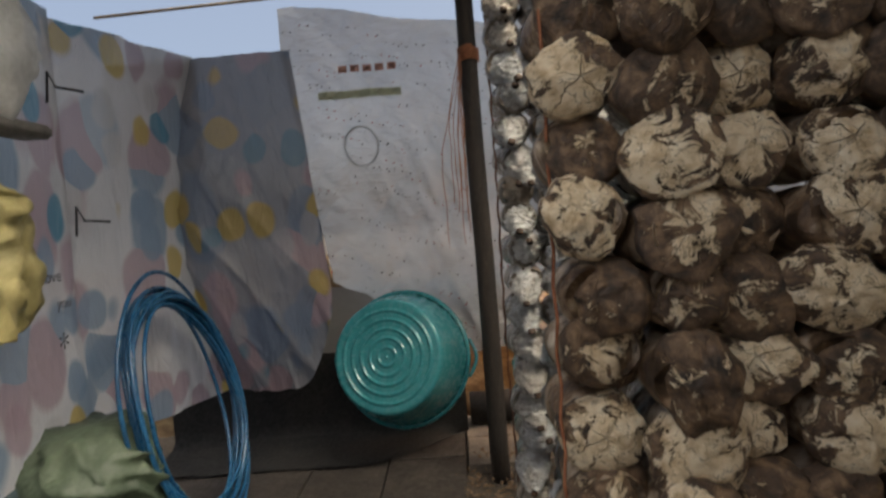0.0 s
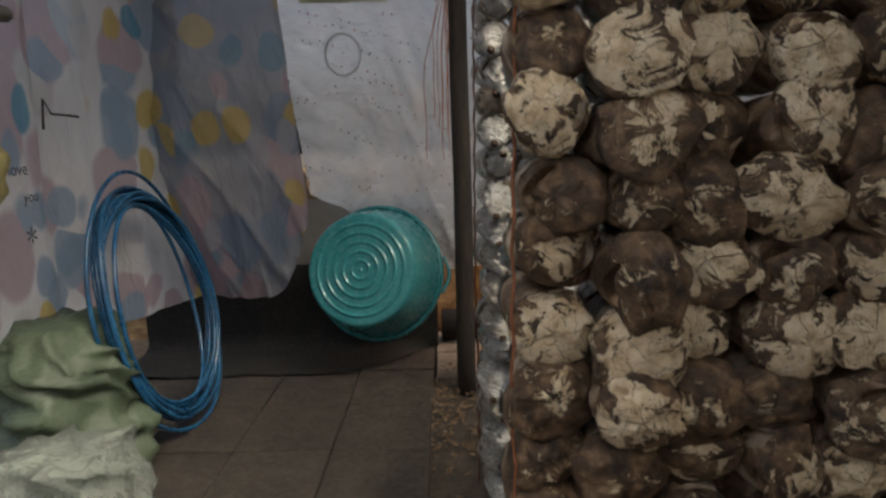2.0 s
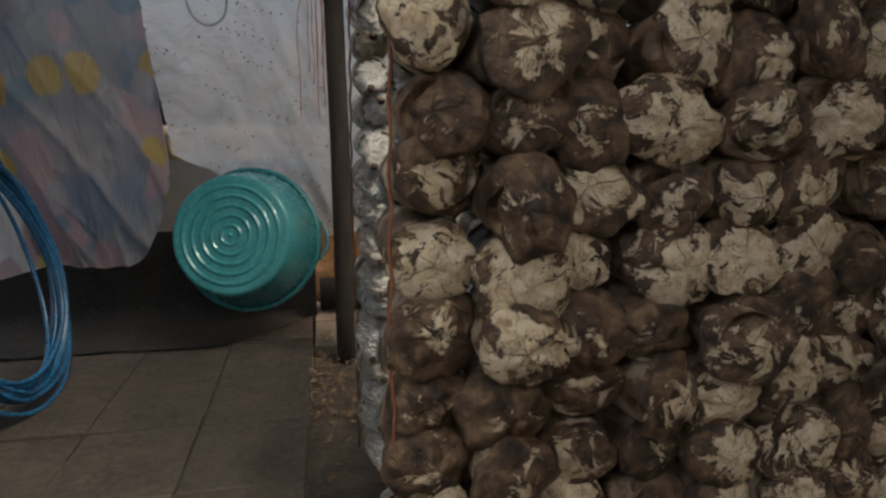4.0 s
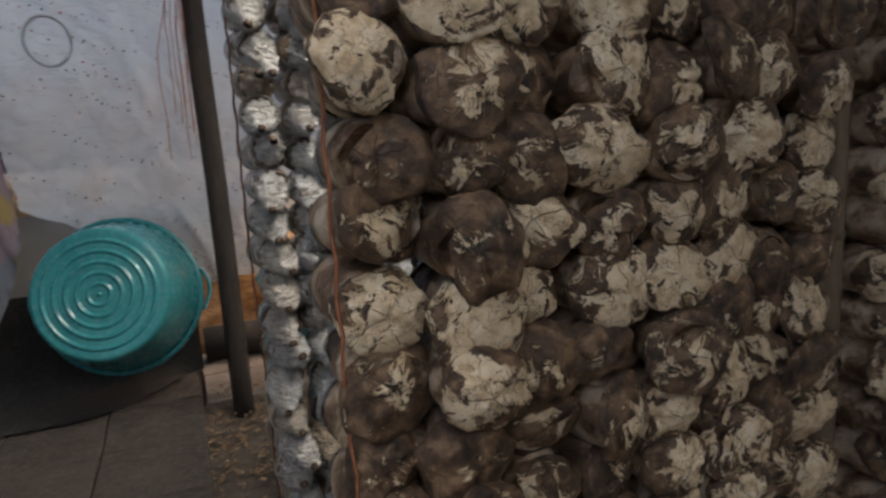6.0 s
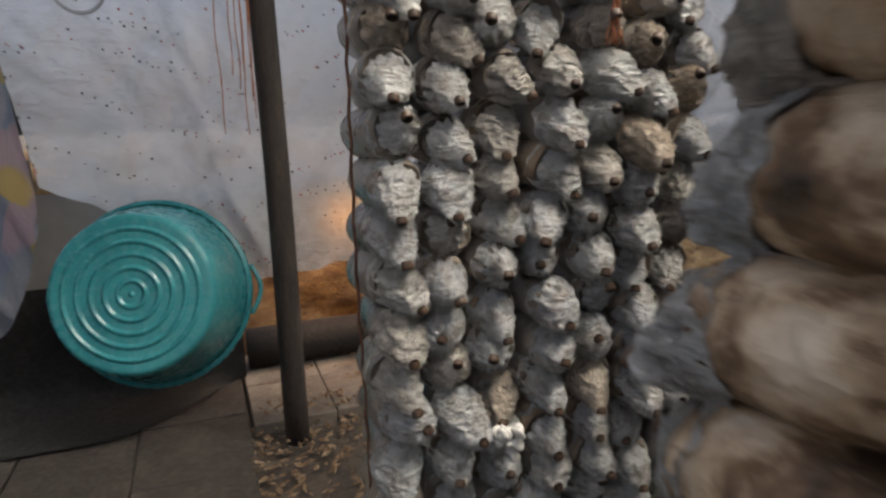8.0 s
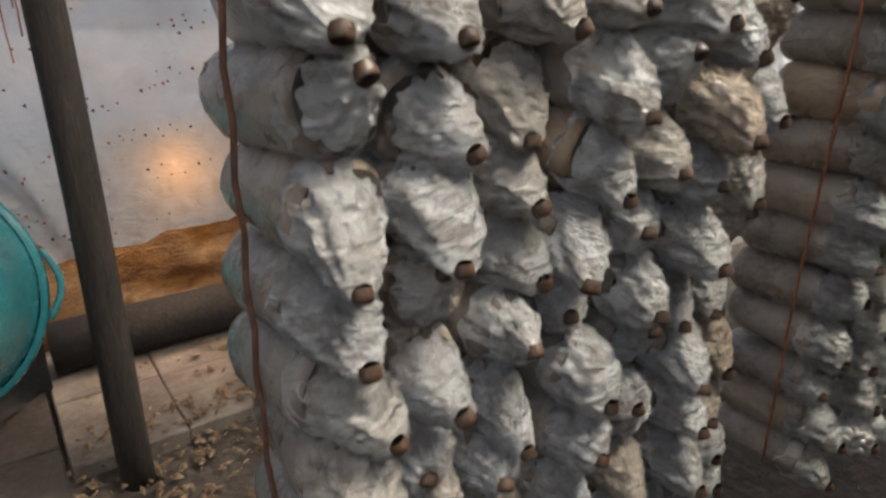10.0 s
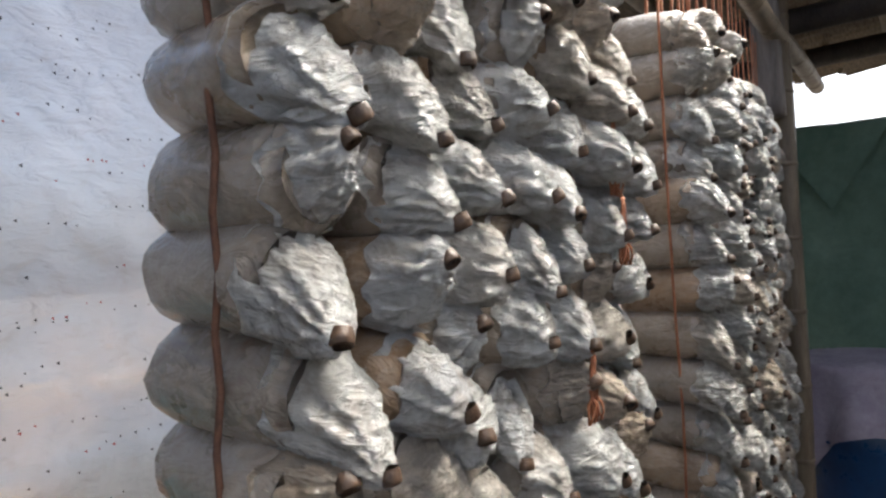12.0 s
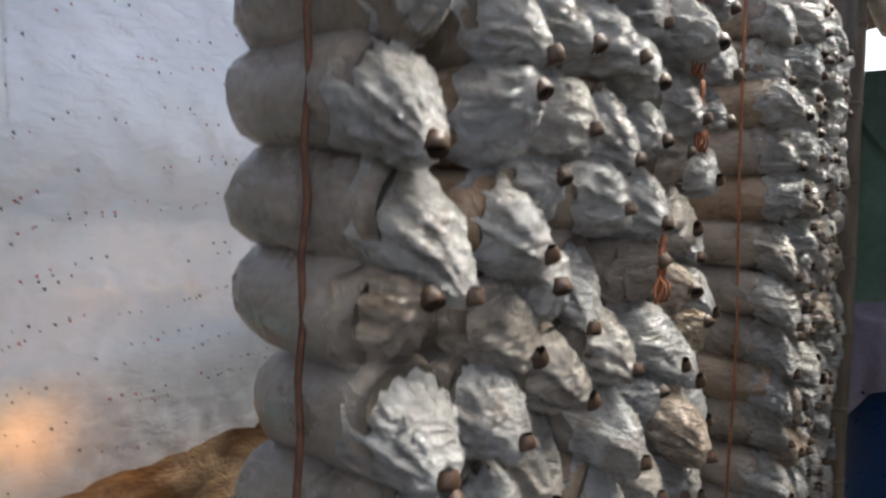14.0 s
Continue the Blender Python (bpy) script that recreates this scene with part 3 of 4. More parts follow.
# ---------------------------------------------------------------- frame of the shed
def bar(name, a, b, r, material, label, category, n=12, knots=0, taper=0.0):
    a, b = Vector(a), Vector(b)
    steps = 24 if knots else 10
    pts = [a.lerp(b, i / steps) + noise.noise_vector(a.lerp(b, i / steps) * 2.3) * 0.008 for i in range(steps + 1)]
    ob = thing(name, label, category)
    part("stem", tube(pts, r, material, "stem", n, taper=lambda t: 1 - taper * t), ob)
    for k in range(knots):
        t = (k + 0.5) / knots
        p = a.lerp(b, t) + noise.noise_vector(a.lerp(b, t) * 2.3) * 0.008
        d = (b - a).normalized()
        part("node", tube([p - d * 0.008, p - d * 0.003, p + d * 0.003, p + d * 0.008], r * 1.08, BAMBOO, "node", n, taper=lambda u: 0.94 + 0.06 * math.sin(math.pi * u)), ob)
    return ob


pole = bar("pole", (0.168, 2.95, -0.08), (0.150, 2.95, 2.62), 0.043, DARKWOOD, "dark weathered timber post standing in the earth", "post", 14, taper=0.12)
# twine lashed round the pole, with loose ends
wrap = [(0.156 + 0.046 * math.cos(a), 2.95 + 0.046 * math.sin(a), 1.86 + a * 0.0013 + 0.004 * math.sin(a * 3)) for a in [i * 0.45 for i in range(110)]]
lash = thing("twine_lashing", "orange twine lashed round the dark pole with loose ends", "twine")
part("winding", tube(wrap, 0.0035, TWINE, "winding", 5), lash)
for k in range(9):
    x, y, low = 0.108 - 0.012 * k * (k % 3) * 0.5, 2.93 - 0.004 * k, 1.05 + random.uniform(0, 0.35)
    pts = [(0.115 + (x - 0.115) * min(1, t * 2) + 0.012 * noise.noise(Vector((k, t * 4, 0))), y - 0.03 + 0.01 * noise.noise(Vector((k, t * 4, 5))), 1.88 - (1.88 - low) * t) for t in [i / 16 for i in range(17)]]
    part("strand", tube(pts, 0.0018, TWINE, "strand", 4), lash)

bar("bamboo_post", (2.61, 1.82, -0.06), (2.60, 1.82, 2.42), 0.042, BAMBOO, "brown bamboo post between the bag stacks", "post", 14, 9)
bar("timber_post", (2.50, 1.84, 1.90), (2.50, 1.84, 2.42), 0.05, mat_mottle("grey_timber", [(0.3, (0.12, 0.10, 0.085)), (0.7, (0.26, 0.23, 0.20))], 9, 0.8, 0.005, 60, (4, 4, 0.5)), "grey timber post behind the bamboo", "post")
bar("bamboo_beam", (-0.2, 1.83, 2.19), (3.6, 1.80, 2.21), 0.035, BAMBOO, "bamboo beam that carries the back row", "beam", 12, 14)
bar("bamboo_beam", (-0.2, 0.96, 2.19), (3.6, 0.96, 2.21), 0.035, BAMBOO, "bamboo beam that carries the front row", "beam", 12, 14)
bar("bamboo_post", (3.55, 0.9, -0.06), (3.55, 0.9, 2.42), 0.042, BAMBOO, "brown bamboo post under the roof", "post", 12, 9)
bar("bamboo_post", (1.04, 0.99, -0.06), (1.04, 0.99, 2.42), 0.036, BAMBOO, "dark bamboo post between the front stacks", "post", 12, 9)
bar("timber_beam", (2.74, 2.3, 2.30), (2.74, -1.5, 2.30), 0.05, DARKWOOD, "dark timber beam under the thatch", "beam")
bar("timber_beam", (3.6, 2.3, 2.36), (3.6, -1.5, 2.36), 0.05, DARKWOOD, "dark timber beam under the thatch", "beam")
for k, y in enumerate((-1.2, 0.2, 1.5, 2.3, 3.1)):
    bar("rafter", (0.1 if y < 1 else -1.8, y, 2.43), (4.5, y, 2.45), 0.03, BAMBOO, "bamboo rafter under the thatch", "rafter", 8)


def thatch_roof():
    roof = thing("roof", "dry palm thatch roof in overlapping courses, the unseen nearer ones added for shade", "roof", kind="structure")
    # roof is seen only at the far end; nearer courses are added for shade
    for k, (y0, x0, x1) in enumerate(
            [(-1.9 + 0.27 * i, 0.36 if i < 10 else 2.3, 4.6) for i in range(16)]
            + [(1.05 + 0.27 * i, -1.9, 0.06) for i in range(4)] + [(2.13 + 0.27 * i, -1.9, 4.6) for i in range(4)]):
        verts, faces, n = [], [], 120
        for i in range(n + 1):
            x = x0 + (x1 - x0) * i / n
            rag = 0.05 * noise.noise(Vector((x * 9, k, 0))) + 0.03 * noise.noise(Vector((x * 31, k, 3)))
            bow = 0.012 * noise.noise(Vector((x * 14, k, 8)))
            for w, up in ((0, 0.0), (0, 0.035), (1, 0.035), (1, 0.0)):
                verts.append((x, y0 + (0.42 + rag) * w, 2.46 + up + 0.05 * (1 - w) + bow))
        for i in range(n):
            a = i * 4
            for e in range(4):
                faces.append((a + e, a + (e + 1) % 4, a + 4 + (e + 1) % 4, a + 4 + e))
        part("thatch_course", mesh_of("thatch_course", verts, faces, THATCH, False), roof)


thatch_roof()


# ---------------------------------------------------------------- sheets and curtains
def cloth_mesh(name, at, material, nu, nv, both=0.0):
    """A sheet through the points at(u, v), u along and v up."""
    verts = [at(i / nu, j / nv) for j in range(nv + 1) for i in range(nu + 1)]
    faces = [(j * (nu + 1) + i, j * (nu + 1) + i + 1, (j + 1) * (nu + 1) + i + 1, (j + 1) * (nu + 1) + i) for j in range(nv) for i in range(nu)]
    return mesh_of(name, verts, faces, material)


def nz(x, z, s):
    return noise.noise(Vector((x, z, s)))


def back_sheet(u, v):
    x = -0.78 + 5.2 * u
    low = 0.485 + 0.085 * max(0.0, x) + 0.02 * nz(x * 8, 0, 2)
    if x < 0.1:
        low = 0.53 + 0.37 * min(1.0, (0.1 - x) / 0.72) ** 0.8 + 0.015 * nz(x * 9, 0, 4)
    top = 2.31 - 0.17 * max(0.0, min(1.0, (x + 0.7) / 1.0)) + 0.03 * nz(x * 3, 0, 44)
    top += 0.32 * max(0.0, min(1.0, (x - 0.3) / 0.35))
    z = low + (top - low) * v
    side = -0.78 + 0.17 * max(0.0, (2.05 - z) / 1.1)
    x = max(x, side + (x + 0.78) * 0.02)
    hang_f = 1 - v
    d = 0.03 * nz(x * 1.6, z * 1.1, 1) + 0.016 * nz(x * 5 + z * 4, z * 2, 5) + 0.007 * nz(x * 16 - z * 10, z * 9, 9)
    crease = (1 - abs(nz(x * 4.2 - z * 3.0, z * 2.2, 21))) ** 6 * 0.028 * hang_f + (1 - abs(nz(x * 7 + z * 5, z * 3, 33))) ** 8 * 0.014
    pull = math.exp(-(((x - 0.0) / 0.28) ** 2)) * (1 - abs(nz(x * 10 - (2.1 - z) * 3.2, z * 0.9, 51))) ** 5 * 0.045 * min(1.0, hang_f * 2.2)
    ruffle = (0.035 * abs(nz(x * 11 + z * 5, z * 4, 61)) + 0.012 * nz(x * 30, z * 12, 63)) * max(0.0, 1 - v / 0.2)
    return Vector((x, 3.40 + d - crease - pull - ruffle, z))


back = thing("plastic_sheet", "white translucent perforated plastic sheet, creased and torn at its foot", "plastic sheet", data=cloth_mesh("sheet", back_sheet, SHEET, 260, 90))


def dots(ob, ink, share, label):
    """Small printed triangles and perforations in pairs along the sheet."""
    verts, faces = [], []
    for j in range(13):
        for i in range(46):
            if random.random() > share:
                continue
            u, v = (i + 0.5 * (j % 2)) / 110 + random.uniform(-0.006, 0.006), 0.04 + j / 13.6 + random.uniform(-0.02, 0.02)
            for k in range(random.choice((1, 2, 2, 3))):
                p = back_sheet(min(u + 0.0075 * k, 1), v) + Vector((0, -0.006, 0))
                b, w = len(verts), random.uniform(0.003, 0.0062)
                verts += [p + Vector((-w, 0, w * 0.2)), p + Vector((w * 0.8, 0, -w)), p + Vector((w * 0.8, 0, w))]
                faces.append((b, b + 1, b + 2))
    tagged(part("perforation", mesh_of("perforation", verts, faces, ink, False), ob, label), kind="stuff")


dots(back, INK, 0.42, "small dark printed marks")
dots(back, REDMARK, 0.16, "small red printed marks")


def print_bar(x0, x1, z0, z1, material, name):
    n = 8
    verts, faces = [], []
    for i in range(n + 1):
        x = x0 + (x1 - x0) * i / n
        for z in (z0, z1):
            best = min((back_sheet((x + 0.78) / 5.2, v / 60) for v in range(61)), key=lambda p: abs(p.z - z))
            verts.append((x, best.y - 0.012, z))
    for i in range(n):
        faces.append((2 * i, 2 * i + 2, 2 * i + 3, 2 * i + 1))
    part(name, mesh_of(name, verts, faces, material, False), back)


for k in range(5):
    print_bar(-0.49 + k * 0.062, -0.445 + k * 0.062, 1.955, 1.99, REDINK, "print")
print_bar(-0.60, -0.18, 1.825, 1.865, GREENINK, "print")
ring = [(-0.40 + 0.085 * math.cos(a), 3.355, 1.58 + 0.10 * math.sin(a)) for a in [i * math.pi / 20 for i in range(40)]]
part("print", tube(ring, 0.006, FADEDINK, "print", 5, True), back)


def back_curtain(u, v):
    low = 0.425 + 0.36 * max(0.0, (u - 0.62) / 0.38) ** 2.6 + 0.06 * max(0.0, (0.3 - u) / 0.3) + 0.01 * nz(u * 9, 0, 3)
    z = low + (2.03 - low) * v
    left = -1.60 + 0.44 * max(0.0, min(1.0, (1.45 - z) / 0.95)) ** 1.3
    right = -0.575 - 0.10 * max(0.0, min(1.0, (z - 0.9) / 1.1))
    x = left + (right - left) * u
    belly = 0.17 * math.sin(math.pi * min(1, u * 1.02)) * math.sin(math.pi * min(1, 0.12 + v * 0.85)) ** 1.4
    d = 0.035 * nz(x * 6, z * 0.8, 11) + 0.014 * nz(x * 14, z * 4, 13)
    fold = (1 - abs(nz(x * 4.5 + z * 2.2, z * 1.3, 41))) ** 5 * 0.03 + (1 - abs(nz(x * 9 + z * 3.2, z * 1.6, 43))) ** 7 * 0.018 * (1 - v)
    return Vector((x, 3.17 - belly + d - fold, z))


tagged(new("petal_curtain", cloth_mesh("curtain", back_curtain, PETALS_SHADED, 110, 110)), "billowing plastic curtain printed with coloured petals", "curtain")


def left_curtain(u, v):
    y = 0.55 + 1.90 * u
    low = 0.46 + 0.02 * nz(y * 4, 0, 6)
    z = low + (2.06 - low) * v
    d = 0.03 * nz(y * 2.2, z * 0.8, 15) + 0.012 * nz(y * 9, z * 2.5, 16)
    lean = -0.06 * max(0.0, y - 1.5)
    return Vector((-1.32 + d + lean, y, z))


side = tagged(new("petal_curtain", cloth_mesh("curtain", left_curtain, PETALS, 100, 70)), "flat plastic curtain printed with coloured petals and words", "curtain")


def corner_curtain(u, v):
    y = 2.43 + 0.78 * u
    z = 0.42 + 1.62 * v
    d = 0.035 * nz(y * 7, z * 0.7, 18) + 0.012 * nz(y * 15, z * 3, 19)
    return Vector((-1.40 + d + 0.26 * u, y, z))


tagged(new("petal_curtain", cloth_mesh("curtain", corner_curtain, PETALS, 60, 60)), "pleated plastic curtain printed with petals in the corner", "curtain")


def words(text, size, y, z):
    cu = bpy.data.curves.new("words", "FONT")
    cu.body, cu.size, cu.extrude = text, size, 0.0004
    tmp = new("tmp", cu)
    me = bpy.data.meshes.new_from_object(tmp.evaluated_get(bpy.context.evaluated_depsgraph_get()))
    bpy.data.objects.remove(tmp)
    me.materials.clear()
    me.materials.append(INK)
    part("words", me, side, "small dark printed words", pose(left_curtain((y - 0.55) / 1.90, 0.4).x + 0.012, y, z, 90, 0, 90))


words("love", 0.062, 2.22, 1.075)
words("you", 0.055, 2.29, 0.98)
words("*", 0.13, 2.28, 0.80)
for k, (y, z) in enumerate(((2.38, 1.76), (2.47, 1.28))):
    tie = thing("cable_tie", "black tie that joins two curtains", "tie", data=tube([(-1.37, y, z - 0.05), (-1.36, y, z + 0.06), (-1.34, y + 0.01, z + 0.005), (-1.30, y + 0.06, z), (-1.28, y + 0.08, z - 0.005)], 0.005, CLIP, "tie", 6))

# ---------------------------------------------------------------- sacks and bags along the side
def lumpy(name, size, material, seed, folds=0.03, rows=22, n=36, taper=0.25, hang_top=False):
    """A filled, crumpled sack, resting on its origin."""
    verts, faces = [], []
    off = Vector((seed * 3.3, seed, 0))
    for j in range(rows + 1):
        t = j / rows
        r = math.sin(math.pi * min(1, 0.10 + 0.80 * t)) ** 0.45 * (1 - taper * t)
        if j == 0 or j == rows:
            r = 0.02 if (j == 0 or not hang_top) else 0.25
        for k in range(n):
            a = 2 * math.pi * k / n
            p = Vector((size[0] / 2 * r * math.cos(a), size[1] / 2 * r * math.sin(a), size[2] * t))
            q = p * 6 + off
            dv = noise.noise_vector(q) * folds + noise.noise_vector(q * 3) * folds * 0.4
            cr = (1 - abs(noise.noise(Vector((a * 1.3 + t * 2, t * 3, seed))))) ** 6 * folds * 0.9
            p += dv * (1 if 0 < j < rows else 0) + Vector((math.cos(a), math.sin(a), 0)) * cr
            p.z = max(p.z, 0)
            verts.append(p)
    for j in range(rows):
        for k in range(n):
            faces.append((j * n + k, j * n + (k + 1) % n, (j + 1) * n + (k + 1) % n, (j + 1) * n + k))
    faces.append(tuple(range(n))[::-1])
    faces.append(tuple(range(rows * n, rows * n + n)))
    return mesh_of(name, verts, faces, material)


thing("green_sack", "slumped grey-green woven sack on the walkway", "sack", data=lumpy("sack", (0.50, 0.50, 0.56), GREENSACK, 3, 0.06, 40, 64), m=pose(-1.24, 2.22, 0.02, 0, 0, 20))
thing("plastic_bag", "crumpled whitish clear plastic bag on the walkway", "plastic bag", data=lumpy("bag", (0.44, 0.48, 0.45), CLEAR, 8, 0.06, 40, 64, taper=0.35), m=pose(-0.83, 1.50, 0.02, 0, 0, 50))
yel = thing("yellow_sack", "bulging yellow woven sack hung on the curtain", "sack", m=pose(-1.24, 1.72, 0.96, 0, 0, 0))
part("bag", lumpy("bag", (0.24, 0.56, 0.58), YELLOWSACK, 12, 0.05, 40, 64, taper=0.45), yel)
part("tie", tube([(0, 0, 0.57), (-0.05, 0, 0.7), (-0.10, 0, 1.07)], 0.008, ROPE, "tie", 5), yel, "brown tie string")
whi = thing("white_sack", "pale sack with a dark hem hung above the yellow one", "sack", m=pose(-1.22, 1.72, 1.55, 0, 0, 0))
part("bag", lumpy("bag", (0.22, 0.70, 0.50), WHITESACK, 17, 0.03, taper=0.1, hang_top=True), whi)
part("hem", block("hem", (0.10, 0.66, 0.045), HEM, 0.01, 0.012, 5), whi, "dark grey hem", pose(0.02, 0, -0.02))
part("tie", tube([(0, 0, 0.46), (-0.06, 0, 0.6), (-0.12, 0, 0.75)], 0.008, ROPE, "tie", 5), whi)


def hose_coil():
    coil = thing("hose_coil", "coil of blue garden hose leaning on the curtain", "hose", m=pose(-1.06, 2.60, 0.56, 0, 0, 0))
    u, w = Vector((-0.20, 0.0, 0.98)).normalized(), Vector((0.05, 1, 0)).normalized()
    nrm = u.cross(w)
    for k in range(12):
        big = 0.515 if k == 0 else random.uniform(0.39, 0.465)
        ex = random.uniform(0.82, 0.92)
        cx, cy = random.uniform(-0.02, 0.02), random.uniform(-0.03, 0.0) if k else 0.0
        z0, ph = random.uniform(-0.025, 0.025), random.uniform(0, 6)
        pts = []
        for i in range(48):
            a = 2 * math.pi * i / 48
            pts.append(u * (big * math.cos(a) * 1.03 + cy) + w * (big * ex * math.sin(a) + cx) + nrm * (z0 + 0.02 * math.sin(a * 2 + ph)))
        part("loop", tube(pts, 0.0085, HOSE, "loop", 7, True), coil)
    low = min((o.data.vertices[i].co.z for o in coil.children for i in range(len(o.data.vertices))))
    coil.location.z = 0.018 - low


hose_coil()


# ---------------------------------------------------------------- tub and log
def wash_tub():
    axis = Vector((0.24, 0.93, -0.26)).normalized()
    tub = thing("wash_tub", "teal plastic wash tub tipped over with its ringed base showing", "tub")
    tub.matrix_basis = Matrix.Translation((-0.319, 3.036, 0.568)) @ axis.to_track_quat("Y", "Z").to_matrix().to_4x4()
    rb, rr, d = 0.268, 0.325, 0.24
    base = [((0, 0.004, 0), 0.001, 0.001)]
    for k in range(1, 121):
        r = rb * 0.93 * k / 120
        h = 0.0
        q = (r / rb) * 6.2
        if q < 5.5:
            h = -0.007 * max(0.0, math.cos(2 * math.pi * q)) ** 1.5
        base.append(((0, h, 0), r, r))
    base += [((0, 0.001, 0), rb * 0.96, rb * 0.96), ((0, 0.006, 0), rb * 0.985, rb * 0.985), ((0, 0.014, 0), rb, rb)]
    v, f = lathe(base, 64)
    part("base", mesh_of("base", v, f, TEAL), tub, "teal base with raised rings")
    wall = [((0, 0.014 + (d - 0.014) * t, 0), rb + (rr - rb) * t ** 0.9, rb + (rr - rb) * t ** 0.9) for t in [i / 10 for i in range(11)]]
    wall += [((0, d - (d - 0.02) * t, 0), rr - 0.006 - (rr - rb) * t, rr - 0.006 - (rr - rb) * t) for t in [i / 6 for i in range(7)]]
    v, f = lathe(wall, 64)
    part("wall", mesh_of("wall", v, f, TEAL), tub)
    rim = [((0, d - 0.018, 0), rr, rr), ((0, d - 0.016, 0), rr + 0.014, rr + 0.014), ((0, d, 0), rr + 0.017, rr + 0.017), ((0, d + 0.006, 0), rr + 0.008, rr + 0.008), ((0, d, 0), rr - 0.006, rr - 0.006)]
    v, f = lathe(rim, 64)
    part("rim", mesh_of("rim", v, f, TEAL), tub, "rolled teal rim")
    for sgn in (-1, 1):
        pts = [(sgn * (rr + 0.01 + 0.035 * math.sin(math.pi * t)), d - 0.005, -0.09 + 0.18 * t) for t in [i / 12 for i in range(13)]]
        part("handle", tube(pts, 0.009, TEAL, "handle", 8), tub)


wash_tub()


def log(a, b, r, label):
    bar("log", a, b, r, BLACKWOOD, label, "log", 18, taper=0.08)


log((0.05, 3.61, 0.125), (2.6, 3.66, 0.125), 0.088, "dark log lying along the paving")


def earth_bank():
    """Bank of mud and straw behind the sheet."""
    nx, nz_ = 140, 26
    verts, faces = [], []
    for j in range(nz_ + 1):
        for i in range(nx + 1):
            x, t = -3.0 + 8.0 * i / nx, j / nz_
            z = -0.03 + 1.03 * t
            d = 0.06 * noise.noise(Vector((x * 3, z * 4, 2))) + 0.035 * noise.noise(Vector((x * 11, z * 12, 5))) + 0.02 * noise.noise(Vector((x * 30, z * 34, 6)))
            verts.append((x, 3.88 + 0.22 * t + d, z + 0.03 * noise.noise(Vector((x * 5, 0, 9))) * t))
    top = len(verts)
    for i in range(nx + 1):
        x, y, z = verts[nz_ * (nx + 1) + i]
        verts.append((x, y + 1.6, z - 0.2))
    for j in range(nz_ + 1):
        for i in range(nx):
            a = j * (nx + 1) + i
            faces.append((a, a + 1, a + nx + 2, a + nx + 1))
    tagged(new("earth_bank", mesh_of("earth_bank", verts, faces, BANK)), "bank of mud and straw behind the plastic sheet", "bank", kind="structure")


earth_bank()

bar("sheet_rail", (-1.75, 3.45, 2.36), (4.6, 3.45, 2.50), 0.008, BAMBOO, "thin rail that carries the plastic sheet", "rail", 8)

# grey strip added low behind the sheet to block backlight from its lower band
def mat_grey_film():
    m = Mat("grey_plastic", 0.5)
    c = m.ramp(m.noise(m.coords(jitter=False), 5, 5), [(0.3, (0.15, 0.14, 0.135)), (0.7, (0.24, 0.225, 0.21))])
    m.color(c)
    m.sheer((0.5, 0.46, 0.42), None, 0.14)
    return m.m


GREYFILM = mat_grey_film()


def backing(u, v):
    x = -0.72 + 4.9 * u
    z = 0.52 + 0.07 * max(0.0, x) + (0.35 + 0.02 * nz(x * 2, 0, 3)) * v
    return Vector((x, 3.452 + 0.006 * nz(x * 3, z * 3, 8), z))


tagged(new("grey_plastic_strip", cloth_mesh("strip", backing, GREYFILM, 70, 8)), "dull grey strip added behind the white sheet to block backlight from its foot", "plastic sheet")


# added black sheet in place of the shade under the curtain and tub
def shade_sheet(u, v):
    """Falls behind the curtain and runs out over the floor."""
    x = -1.55 + 1.58 * u
    front = 3.12 + 0.42 * max(0.0, (x + 0.5) / 0.53) ** 1.6
    if v < 0.45:
        k = v / 0.45
        return Vector((x, front + (3.46 - front) * k, 0.032 + 0.05 * k * k + 0.012 * nz(x * 6, k * 3, 18)))
    k = (v - 0.45) / 0.55
    return Vector((x, 3.46 + 0.03 * nz(x * 3, k * 3, 18) * k, 0.082 + 0.70 * k))


tagged(new("black_plastic_sheet", cloth_mesh("black", shade_sheet, SHADE_BLACK, 50, 24)), "added black sheet that stands for shade under the curtain and on the floor", "plastic sheet")

for x in (-0.66, 1.6, 2.9):
    bar("stake", (x, 3.50, -0.05), (x, 3.485, 0.99), 0.02, DARKWOOD, "dark stake added to hold the grey backing strip", "stake", 8)

# lamp behind the sheet
lamp = thing("hanging_bulb", "glowing warm bulb hanging behind the plastic sheet", "lamp", m=pose(0.485, 3.512, 0.775))
rings = [((0, 0.055, 0), 0.012, 0.012), ((0, 0.035, 0), 0.016, 0.016), ((0, 0.015, 0), 0.026, 0.026), ((0, -0.01, 0), 0.031, 0.031), ((0, -0.03, 0), 0.022, 0.022), ((0, -0.04, 0), 0.006, 0.006)]
v, f = lathe(rings, 18, (True, True))
part("bulb", mesh_of("bulb", v, f, GLOW), lamp, "glowing glass", pose(0, 0, 0, 90) @ Matrix.Diagonal((1.35, 1.2, 1.35, 1)))
part("socket", tube([(0, 0, 0.05), (0, 0, 0.10)], 0.018, CLIP, "socket", 10), lamp)
part("cord", tube([(0, 0, 0.10), (0.01, 0.0, 0.6), (0.0, -0.01, 1.0), (0.0, -0.03, 1.45), (0.0, -0.062, 1.69)], 0.004, CLIP, "cord", 5), lamp)
glow = new("bulb_light", bpy.data.lights.new("bulb_light", "POINT"))
glow.data.energy, glow.data.color, glow.data.shadow_soft_size = 5.5, (1.0, 0.42, 0.11), 0.04
glow.location = (0.485, 3.53, 0.70)

